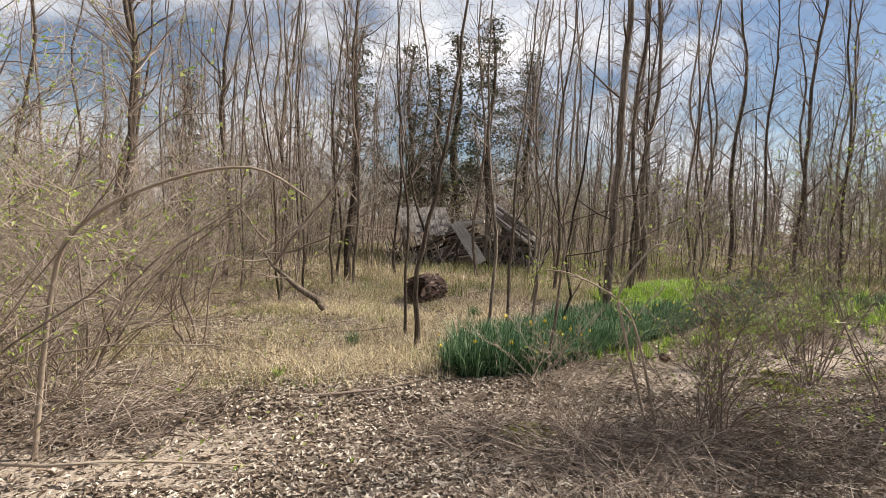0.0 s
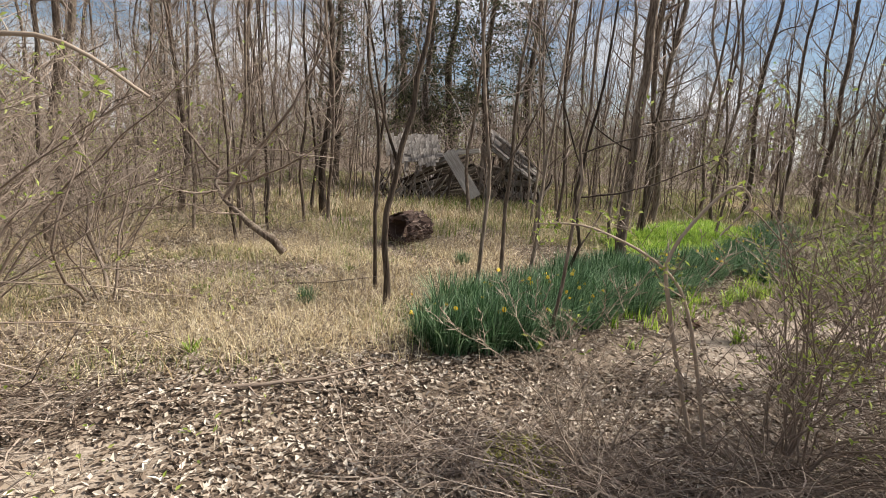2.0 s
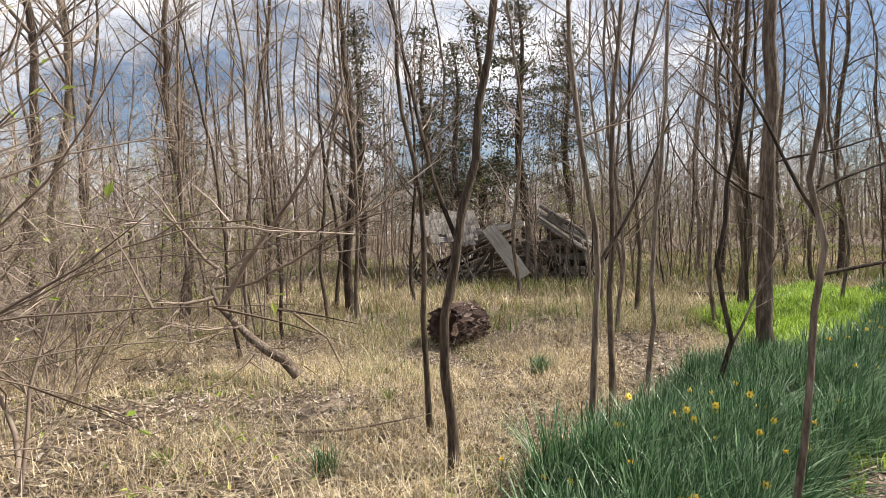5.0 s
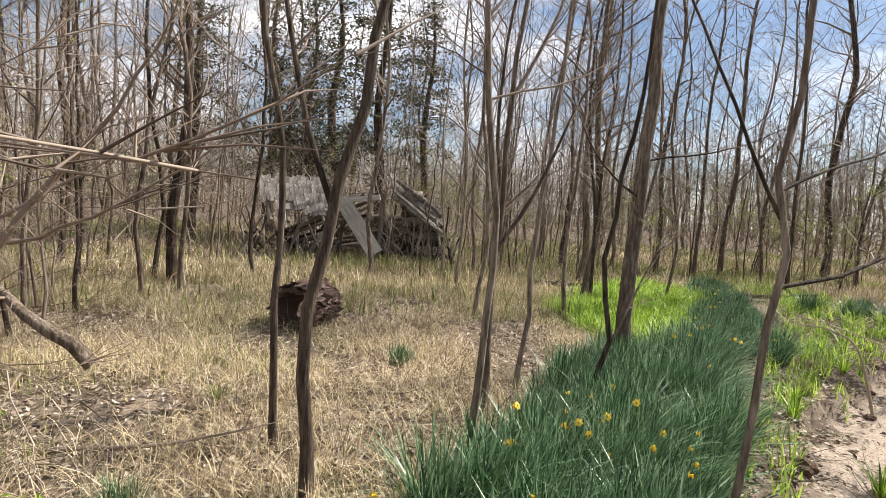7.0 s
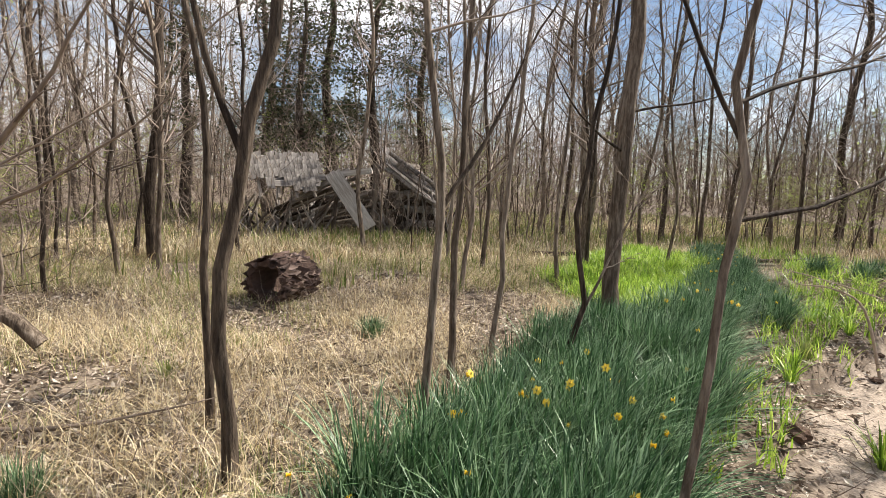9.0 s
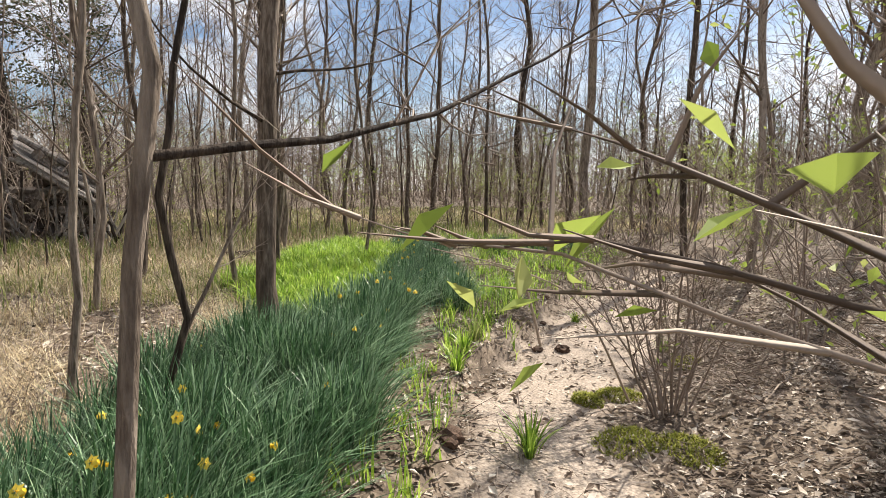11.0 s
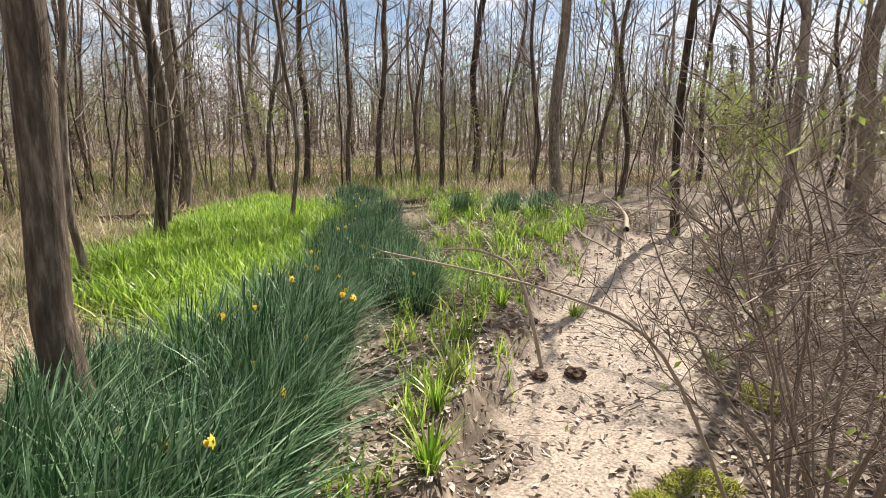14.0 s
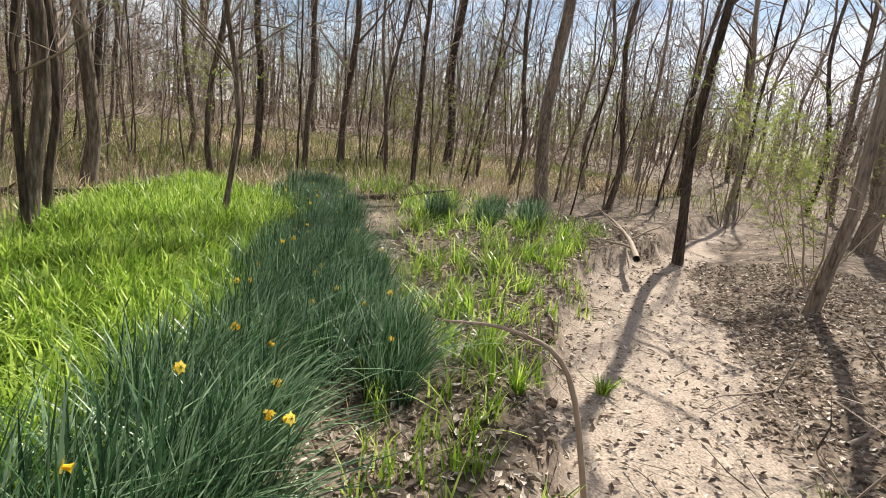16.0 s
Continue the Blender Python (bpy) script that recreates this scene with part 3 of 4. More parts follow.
for k, (x, y, n, rx, ry, top) in enumerate([(1.55, 3.75, 620, 0.95, 0.6, 0.35), (0.55, 4.15, 300, 0.8, 0.4, 0.12), (2.7, 4.0, 420, 0.8, 0.6, 0.3), (0.9, 2.6, 300, 0.7, 0.4, 0.12), (-2.6, 4.3, 420, 0.9, 0.7, 0.4), (6.2, 6.6, 300, 1.2, 0.7, 0.16)]):
    heap = bramble_heap(470 + k, n * 2, rx, ry, top)
    heap.matrix_basis = Matrix.Translation(on_ground(x, y))
    tagged(heap, "low heap of dead brown brambles on leaf litter", "brush", kind="stuff")

# a fallen, still forked tree at the clearing's edge
def fallen_tree():
    r = random.Random(71)
    root = new("fallen_tree")
    main = Pile()
    p, w = bough(r, Vector((0, 0, 0.1)), Vector((-1, -0.2, 0.75)), 2.3, 0.06, 10, 0.14)
    w = [max(v, 0.025) for v in w]
    main.tube(p, w, 8)
    part("trunk", main.mesh("trunk", BARK, True), root)
    for start, way, ln, rad in ((p[6], (0.7, 0.1, 1), 3.0, 0.05), (p[8], (1, -0.3, 0.35), 3.4, 0.03), (p[10], (-0.6, -0.2, 0.8), 2.0, 0.035), (p[7], (-0.7, -0.5, -0.15), 1.5, 0.03), (p[9], (0.9, 0.4, 0.6), 2.6, 0.026), (p[4], (-0.4, -1, 0.1), 1.3, 0.02)):
        side = Pile()
        q, v = bough(r, start, Vector(way), ln, rad * 0.7, 10, 0.13)
        side.tube(q, v, 6)
        limbs(side, r, q, v, 12, 0.15, 0.8, 0.8, 2, 4)
        part("bough", side.mesh("bough", TWIG, True), root)
    return root


stand(fallen_tree(), -1.9, 8.9, "leaning half-fallen tree with bare crooked boughs", "tree")


# ---- the collapsed log cabin ----
def ruin():
    r = random.Random(31)
    root = new("collapsed_cabin")
    root.matrix_basis = Matrix.Translation(on_ground(0.55, 16.7)) @ pose(0, 0, 0, 0, 0, -12.7)
    tagged(root, "collapsed grey log cabin with a fallen shingle roof", "ruin")

    def stick(name, a, b, rad, material=LOG_WOOD, sides=7):
        a, b = Vector(a), Vector(b)
        pile = Pile()
        n = 5
        pile.tube([Vector((0, 0, 0)) + Vector((1, 0, 0)) * (b - a).length * i / n + Vector((0, r.gauss(0, 0.012), r.gauss(0, 0.012))) for i in range(n + 1)], [rad * r.uniform(0.85, 1.12) for _ in range(n + 1)], sides, True)
        ob = part(name, pile.mesh(name, material), root)
        ob.matrix_basis = Matrix.Translation(a) @ (b - a).to_track_quat("X", "Z").to_matrix().to_4x4()

    def board(name, a, b, width, thick, normal, label="", wood=GREY_WOOD):
        a, b = Vector(a), Vector(b)
        x = (b - a).normalized()
        y = Vector(normal).cross(x).normalized()
        z = x.cross(y)
        pile = Pile()
        ln = (b - a).length
        j = [r.uniform(-0.03, 0.03) for _ in range(4)]
        for zz in (-thick / 2, thick / 2):
            pile.v += [Vector((j[0], -width / 2, zz)), Vector((ln + j[1], -width / 2, zz)), Vector((ln + j[2], width / 2, zz)), Vector((j[3], width / 2, zz))]
        pile.f += [(3, 2, 1, 0), (4, 5, 6, 7), (0, 1, 5, 4), (1, 2, 6, 5), (2, 3, 7, 6), (3, 0, 4, 7)]
        # grain runs along local z of the material, so turn the piece
        turn = Matrix((y, z, x)).transposed().to_4x4()
        for i, v in enumerate(pile.v):
            pile.v[i] = Vector((v.y, v.z, v.x))
        ob = part(name, pile.mesh(name, wood), root, label)
        ob.matrix_basis = Matrix.Translation(a) @ turn

    # log walls: the back, and the end wall that still stands, with logs of uneven length
    for i in range(6):
        z = 0.1 + 0.19 * i
        stick("log", (-1.6 + 0.1 * i, 2.2, z), (2.0 - 0.05 * i, 2.4, z), 0.095)
    for i in range(10):
        z = 0.1 + 0.175 * i
        cutb = 0.16 * max(0, i - 4)
        stick("log", (1.2 + r.uniform(-0.05, 0.05), 0.5, z), (2.05 - cutb * 0.6, 2.3, z + 0.02), 0.088)
        if i < 9:
            # every second end-wall log is paler, imitating sun on this wall
            stick("log", (1.1 + r.uniform(-0.1, 0.1), 0.9 - 0.04 * i, z + 0.09), (2.15 + r.uniform(-0.1, 0.12) - cutb, 0.75, z + 0.06), 0.08, GREY_WOOD if i % 2 else LOG_WOOD)
    for i in range(5):
        stick("log", (1.0 + 0.05 * i, 0.5 + 0.25 * i, 1.95 - 0.03 * i), (2.15, 0.8 + 0.25 * i, 1.2 - 0.12 * i), 0.055, GREY_WOOD)
    # roof slope that has slid down: a deck of boards under overlapping rows of shingles
    u, v = Vector((0.97, 0.18, 0.03)), Vector((0.34, -0.72, -0.66)).normalized()
    nrm = -u.cross(v)
    o = Vector((-2.2, 0.62, 1.86))
    for row in range(5):
        a = o + v * (0.16 + 0.22 * row) - nrm * 0.05 + u * (0.35 if row > 2 else 0)
        board("roof_board", a, a + u * (1.5 - 0.1 * row), 0.2, 0.03, nrm)
    for row in range(8):
        for c in range(16):
            gone = row > 4 and (c < 3 or 4 < c < 7) or row > 6 and c < 9
            if gone or r.random() < 0.04 or c + row * 0.5 > 16.5:
                continue
            a = o + u * (0.098 * c + r.uniform(-0.015, 0.015)) + v * (0.15 * row + r.uniform(-0.02, 0.02)) + nrm * r.uniform(-0.006, 0.01)
            board("shingle", a + nrm * 0.012, a - nrm * 0.012 + v * r.uniform(0.24, 0.36) + u * r.gauss(0, 0.012), r.uniform(0.075, 0.11), 0.014, nrm + Vector((r.gauss(0, 0.05), r.gauss(0, 0.05), 0)))
    for c in range(4):
        stick("rafter", o + u * (0.1 + 0.38 * c) + v * -0.05 + nrm * -0.11, o + u * (0.1 + 0.38 * c) + v * 1.45 + nrm * -0.13, 0.04)
    # the other slope, of long boards running down towards the standing corner
    for i in range(7):
        q = Vector((0.95 - 0.03 * i, 0.35 + 0.16 * i, 1.72 + 0.07 * i))
        board("roof_board", q, q + Vector((1.25 + r.uniform(-0.15, 0.1), 0.1, -0.86)), 0.14, 0.03, (0.5, -0.35, 0.8))
    for i in range(5):
        stick("rafter", (0.9 + 0.05 * i, 0.3 + 0.2 * i, 1.6), (2.2 - 0.05 * i, 0.4 + 0.2 * i, 0.75), 0.035, GREY_WOOD)
    # slanting beams under the fallen roof
    for i in range(9):
        stick("beam", (-1.75 + 0.06 * i, 0.5 + 0.12 * i, 0.5 - 0.055 * i + 0.03 * (i % 3)), (0.25 + 0.05 * i, 0.7 + 0.1 * i, 1.55 - 0.14 * i), r.uniform(0.035, 0.075))
    board("beam", (-1.2, 0.35, 0.75), (0.12, 0.4, 1.52), 0.13, 0.08, (0, -1, 0.2))
    for i in range(58):
        x = r.uniform(-2.7, -0.5)
        stick("pole", (x, r.uniform(0.1, 1.2), 0.03), (x + r.uniform(-0.8, 0.9), r.uniform(0.3, 1.6), r.uniform(0.3, 1.25)), r.uniform(0.015, 0.04), LOG_WOOD if i % 2 else GREY_WOOD, 5)
    for i in range(44):
        x = r.uniform(0.85, 2.5)
        stick("pole", (x, r.uniform(0.3, 0.8), 0.03), (x + r.uniform(-0.5, 0.5), r.uniform(0.3, 1.0), r.uniform(0.4, 1.5)), r.uniform(0.012, 0.03), LOG_WOOD if i % 3 else GREY_WOOD, 5)
    # the pale door leaning in the gap
    for i in range(3):
        board("door_board", (-0.3 + 0.115 * i, -0.02, 1.42 + 0.035 * i), (0.58 + 0.1 * i, -0.3, 0.22 + 0.06 * i), 0.118, 0.03, (0.1, -1, 0.25), "pale weathered board", PALE_BOARD)
    board("lintel", (-0.1, 0.05, 1.42), (0.66, 0.0, 1.52), 0.12, 0.09, (0, -1, 0.1), "", PALE_BOARD)
    stick("post", (0.65, 0.4, 0), (0.72, 0.5, 1.7), 0.07)
    stick("post", (-0.35, 0.9, 0), (-0.2, 0.8, 1.2), 0.06)


ruin()


def cabin_brush():
    """Dead stems and vines grown through the ruin."""
    r = random.Random(66)
    pile = Pile()
    for _ in range(1300):
        x, y = r.gauss(0.6, 1.9), r.uniform(16.0, 19.5)
        if -0.6 < x < 1.4 and y < 17.4 or (x < 0 and y < 17 and r.random() < 0.6):
            continue
        pts, radii = bough(r, Vector((x, y, height(x, y) + 2.0 * r.random() ** 2)), Vector((r.gauss(0, 0.6), r.gauss(0, 0.6), 1)), r.uniform(0.5, 1.8), r.uniform(0.003, 0.009), 5, 0.22)
        pile.tube(pts, radii, 3)
    tagged(new("ruin_brush", pile.mesh("ruin_brush", TWIG)), "dead stems and vines tangled round the ruin", "brush", kind="stuff")


cabin_brush()


def rotten_log():
    """A hollow length of rotten trunk with flaking bark."""
    r = random.Random(8)
    root = new("hollow_log")
    shell = Pile()
    n, segs = 40, 12
    for layer in (0, 1):
        base = len(shell.v)
        for i in range(segs + 1):
            x = -0.27 + 0.54 * i / segs
            for k in range(n):
                a = math.tau * k / n
                rad = (0.27 if layer == 0 else 0.2) * (1 + 0.2 * noise.noise((x * 5, math.cos(a) * 2, math.sin(a) * 2 + layer))) + (0.03 * noise.noise((k * 1.7, x * 3, 4.0)) if layer == 0 else 0)
                ragged = (0.07 * noise.noise((k * 0.9, layer * 3.0, i * 1.0))) if i in (0, segs) else 0
                shell.v.append(Vector((x + ragged, rad * math.cos(a), 0.24 + rad * 0.92 * math.sin(a))))
        for i in range(segs):
            for k in range(n):
                a, b = base + i * n + k, base + i * n + (k + 1) % n
                shell.f.append((a, b, b + n, a + n) if layer == 0 else (a + n, b + n, b, a))
    m = (segs + 1) * n
    for i in (0, segs):
        for k in range(n):
            a, b = i * n + k, i * n + (k + 1) % n
            shell.f.append((b, a, a + m, b + m) if i == 0 else (a, b, b + m, a + m))
    part("shell", shell.mesh("shell", ROTTEN), root)
    flakes = Pile()
    for _ in range(210):
        a, x = r.uniform(-0.6, math.pi + 0.6), r.uniform(-0.26, 0.26)
        rot = Euler((a - math.pi / 2 + r.gauss(0, 0.3), r.gauss(0, 0.16), r.gauss(0, 0.3))).to_matrix()
        flakes.leaf(Vector((x, 0.285 * math.cos(a), 0.24 + 0.27 * math.sin(a))), rot, r.uniform(0.04, 0.13), r.uniform(0.0, 0.2))
    part("bark", flakes.mesh("bark", ROTTEN), root, "flaking bark")
    return root


stand(rotten_log(), -0.3, 10.8, "short hollow rotten log with flaking reddish bark", "log", "", 52)


# ---- conifers behind the cabin ----
def conifer(seed, h, spread, bare):
    r = random.Random(seed)
    root = new("conifer")
    t = Pile()
    t.tube([Vector((0.1 * math.sin(i), 0.08 * math.cos(i * 1.3), h * i / 10 - 0.05)) for i in range(11)], [0.17 * (1 - i / 11) + 0.012 for i in range(11)], 8)
    wood, green = Pile(), Pile()
    for i in range(int(h * 13)):
        z = h * (bare * 0.5 + (1 - bare * 0.5) * r.random())
        a = r.uniform(0, math.tau)
        ln = spread * (1.08 - z / h) * r.uniform(0.55, 1.1) + 0.25
        p, w = bough(r, Vector((0, 0, z)), Vector((math.cos(a), math.sin(a), r.uniform(-0.15, 0.3))), ln, 0.02, 6, 0.13)
        wood.tube(p, w, 4)
        if z < h * bare:
            limbs(wood, r, p, w, 9, 0.2, 0.8, 0.6, 1, 3)
            continue
        for _ in range(int(52 * ln)):
            s = r.random() ** 0.6 * 5.99
            q = p[int(s)].lerp(p[int(s) + 1], s - int(s)) + Vector((r.gauss(0, 0.12), r.gauss(0, 0.12), r.gauss(0, 0.08)))
            green.leaf(q, Euler((r.uniform(-1, 1), r.uniform(-1, 1), r.uniform(0, 6))).to_matrix(), r.uniform(0.025, 0.075), 0.5)
    part("trunk", t.mesh("trunk", BARK, True), root)
    part("crown", wood.mesh("crown", TWIG), root, "dead brown lower branches")
    part("needles", green.mesh("needles", NEEDLE), root, "dark dull green needle sprays")
    return root


CONIFERS = [conifer(81, 9.0, 2.0, 0.32), conifer(82, 7.5, 1.9, 0.25)]
stand(CONIFERS[0], 1.6, 20.5, "dark evergreen conifer with bare lower branches", "tree", "conifers")
stand(CONIFERS[1], -0.4, 21.2, "dark evergreen conifer with bare lower branches", "tree", "conifers")
for k, (x, y, s) in enumerate([(3.2, 21.5, 0.9), (0.4, 23.5, 1.25), (-3.5, 21.0, 0.95), (-1.6, 24.0, 1.2), (34, 30, 0.8), (38, 18, 0.9), (-14, 30, 1.0)]):
    o = copy_thing(CONIFERS[k % 2], Matrix.Translation(on_ground(x, y)) @ pose(0, 0, 0, 0, 0, 67 * k))
    o.scale = (s, s, s)


# far woods: thin stems and twigs, too many to count
def far_woods():
    r = random.Random(6)
    pile = Pile()
    for _ in range(2600):
        a = r.uniform(0, math.tau)
        d = r.uniform(52, 95)
        p = Vector((2.5 + d * math.cos(a), 7 + d * math.sin(a), 0.0))
        h = r.uniform(5, 11)
        top = p + Vector((r.gauss(0, 0.5), r.gauss(0, 0.5), h))
        pile.tube([p, p.lerp(top, 0.5) + Vector((r.gauss(0, 0.15), r.gauss(0, 0.15), 0)), top], [r.uniform(0.06, 0.16), 0.07, 0.015], 3)
        for _ in range(11):
            s = r.uniform(0.1, 0.95)
            q = p.lerp(top, s)
            e = q + Vector((r.gauss(0, 1.2), r.gauss(0, 1.2), r.uniform(0.3, 2.0)))
            pile.tube([q, e], [0.035, 0.008], 3)
    tagged(new("far_woods", pile.mesh("far_woods", TWIG)), "hazy bare woodland in the distance", "woods", kind="stuff")


far_woods()

def brush_tangle(name, seed, total, near, far, top, r0, length):
    """Crossing bare twigs between the trunks."""
    r = random.Random(seed)
    pile = Pile()
    made = 0
    while made < total:
        a, d = r.uniform(-0.5, 3.6), r.uniform(near, far)
        x, y = 2.5 + d * math.cos(a), 7 + d * math.sin(a)
        if (-2.2 < x < 9 and y < 14.5) or (-2.5 < x < 3.2 and y < 19.5) or (y < 15.5 and 3 < x < 12.5) or (x > 0 and abs(to_line(x, y, WASH)) < 1.5):
            continue
        made += 1
        p = Vector((x, y, height(x, y) + top * r.random() ** 1.5))
        b = r.uniform(0, math.tau)
        way = Vector((math.cos(b), math.sin(b), r.uniform(-0.3, 1.6)))
        pts, radii = bough(r, p, way, length * r.uniform(0.4, 1.2), r0 * r.uniform(0.5, 1.1), 3, 0.25)
        pile.tube(pts, radii, 3)
    tagged(new(name, pile.mesh(name, TWIG)), "tangled bare twigs of woodland undergrowth", "brush", kind="stuff")


brush_tangle("near_brush", 61, 11000, 6.0, 16, 3.2, 0.006, 0.9)
brush_tangle("mid_brush", 62, 15000, 13, 30, 4.0, 0.009, 1.3)
brush_tangle("far_brush", 63, 14000, 28, 60, 6.0, 0.022, 2.0)



def canopy_twigs():
    """Fine twigs of the crowns that fill the gaps between the trunks."""
    r = random.Random(67)
    pile = Pile()
    made = 0
    while made < 26000:
        a, d = r.uniform(-0.6, 3.7), 7.5 + 26 * r.random() ** 0.8
        x, y = 2.5 + d * math.cos(a), 7 + d * math.sin(a)
        z = 1.2 + 8.5 * r.random() ** 1.2
        if (-2.4 < x < 9 and y < 11.5) or (-1.5 < x < 3.2 and y < 19 and z < 3) or noise.noise((x * 0.25, y * 0.25, z * 0.25)) < -0.18:
            continue
        made += 1
        b = r.uniform(0, math.tau)
        pts, radii = bough(r, Vector((x, y, z)), Vector((math.cos(b), math.sin(b), r.uniform(-0.1, 1.5))), r.uniform(0.5, 1.7), 0.0028 + 0.00022 * d * r.uniform(0.5, 1.3), 3, 0.2)
        pile.tube(pts, radii, 3)
    tagged(new("canopy_twigs", pile.mesh("canopy_twigs", TWIG)), "fine bare twigs of the woodland crowns", "twigs", kind="stuff")


canopy_twigs()

# ---- ground cover ----
rng = random.Random(17)


def spot(x0, x1, y0, y1):
    return rng.uniform(x0, x1), rng.uniform(y0, y1)


def scatter_leaves():
    pile = Pile()
    made = 0
    while made < 250000:
        pick = rng.random()
        x, y = spot(-4, 5.5, 1.8, 5.6) if pick < 0.3 else spot(-4, 12, 1.6, 12) if pick < 0.86 else spot(-14, 26, -3, 30)
        keep = 0.95 - 0.74 * sandy(x, y)
        if to_line(x, y, WASH) > 0 and x < 3:
            keep *= 0.85
        if fresh(x, y) > 0.4 or rng.random() > keep:
            continue
        made += 1
        rot = Euler((rng.gauss(0, 0.33), rng.gauss(0, 0.33), rng.uniform(0, 6.3))).to_matrix()
        pile.leaf(on_ground(x, y, 0.012), rot, 0.010 + 0.030 * rng.random() ** 1.7, rng.uniform(-0.1, 0.55))
    tagged(new("leaf_litter", pile.mesh("leaf_litter", LEAF_DRY)), "curled tan and brown dead leaves on the ground", "leaves", kind="stuff")


def scatter_grass(name, label, material, total, area, test, h, width, droop, lean=0.6, segs=2, tuft=1, dz=0.0):
    pile = Pile()
    made = tries = 0
    while made < total and tries < total * 12:
        tries += 1
        x, y = spot(*area)
        if rng.random() > test(x, y):
            continue
        for _ in range(tuft):
            made += 1
            a, s = rng.uniform(0, math.tau), rng.uniform(0.1, lean)
            px, py = (x + rng.gauss(0, 0.035), y + rng.gauss(0, 0.035)) if tuft > 1 else (x, y)
            pile.blade(on_ground(px, py, dz), Vector((math.cos(a) * s, math.sin(a) * s, 0)), h * rng.uniform(0.45, 1.15), width * rng.uniform(0.6, 1.2), rng.uniform(0.3, 1) * droop, segs)
    tagged(new(name, pile.mesh(name, material)), label, "grass", kind="stuff")


def clearing(x, y):
    d = to_line(x, y, WASH)
    n = 0.5 + noise.noise((x * 0.8, y * 0.8, 11))
    return smooth(0.3, 1.2, d - wash_half(x)) * (1 if in_bed(x, y) > bed_half(x) * 0.9 or x < 0.2 else 0.1) * max(0.06, 1.5 * n - 0.1) * (1 - smooth(14, 17, y)) * (0.2 if fresh(x, y) > 0.3 else 1)


scatter_leaves()
scatter_grass("dry_grass", "matted straw-coloured dead grass", STRAW, 88000, (-7, 9, 4.3, 18), clearing, 0.2, 0.0026, 0.95, 2.5, 2)
scatter_grass("meadow_grass", "thin dull green grass among straw", GRASS_DULL, 40000, (-7, 9, 4.6, 22), lambda x, y: clearing(x, y) * smooth(-0.1, 0.35, noise.noise((x * 0.55, y * 0.55, 21)) + 0.25 * smooth(9, 13, y)), 0.13, 0.0032, 0.9, 1.3, 2)
scatter_grass("fresh_grass", "lush bright green grass", GRASS_BRIGHT, 36000, (2.6, 11.8, 8.4, 15), lambda x, y: fresh(x, y) ** 2 * (0.25 + 0.75 * smooth(-0.3, 0.25, noise.noise((x * 2.6, y * 2.6, 33)))), 0.29, 0.0078, 1.3, 1.3, 4, 9)
scatter_grass("grass_tufts", "scattered green grass tufts beside the wash", GRASS_BRIGHT, 2100, (1.8, 9.5, 5.4, 11), lambda x, y: 0.5 * smooth(0.05, 0.3, to_line(x, y, WASH) - wash_half(x) * 0.8) * (1 - smooth(-0.5, -0.35, in_bed(x, y))), 0.2, 0.006, 0.9, 0.9, 3, 13)
scatter_grass("far_meadow_grass", "pale yellow-green grass of the open woods", GRASS_DULL, 34000, (-8, 25, 11, 31), lambda x, y: (0.15 if y < 15 else 1) * (0.4 + noise.noise((x * 0.3, y * 0.3, 4))), 0.3, 0.011, 0.8, 0.8, 2)


scatter_grass("far_dead_grass", "pale dead grass between the far trees", STRAW, 34000, (-5, 23, 13, 28), lambda x, y: 0.1 if fresh(x, y) > 0.2 else 0.5 + noise.noise((x * 0.25, y * 0.25, 14)), 0.3, 0.010, 0.9, 1.5, 2)


def ground_twigs():
    """Small dead twigs strewn over the litter."""
    r = random.Random(65)
    pile = Pile()
    for _ in range(5200):
        x, y = r.uniform(-4, 11), r.uniform(1.5, 11)
        if r.random() < 0.8 * sandy(x, y) or in_clumps(x, y):
            continue
        b = r.uniform(0, math.tau)
        pts, radii = bough(r, on_ground(x, y, 0.02), Vector((math.cos(b), math.sin(b), r.uniform(-0.02, 0.14))), r.uniform(0.08, 0.5), r.uniform(0.0015, 0.005), 4, 0.16)
        pile.tube(pts, radii, 3)
    tagged(new("ground_twigs", pile.mesh("ground_twigs", TWIG)), "small dead twigs strewn over leaf litter", "twigs", kind="stuff")


def weed_stalks():
    r = random.Random(64)
    pile = Pile()
    made = 0
    while made < 2600:
        x, y = r.uniform(-6, 5), r.uniform(4.4, 15)
        if r.random() > clearing(x, y):
            continue
        made += 1
        p = on_ground(x, y)
        pts, radii = bough(r, p, Vector((r.gauss(0, 0.5), r.gauss(0, 0.5), 1)), r.uniform(0.12, 0.5), 0.0028, 4, 0.16)
        pile.tube(pts, radii, 3)
        for _ in range(2):
            k = r.randrange(1, 4)
            q, w = bough(r, pts[k], Vector((r.gauss(0, 1), r.gauss(0, 1), 0.7)), 0.12, 0.0016, 2, 0.15)
            pile.tube(q, w, 3)
    tagged(new("weed_stalks", pile.mesh("weed_stalks", TWIG)), "thin dead brown weed stalks in the grass", "weeds", kind="stuff")


ground_twigs()
weed_stalks()


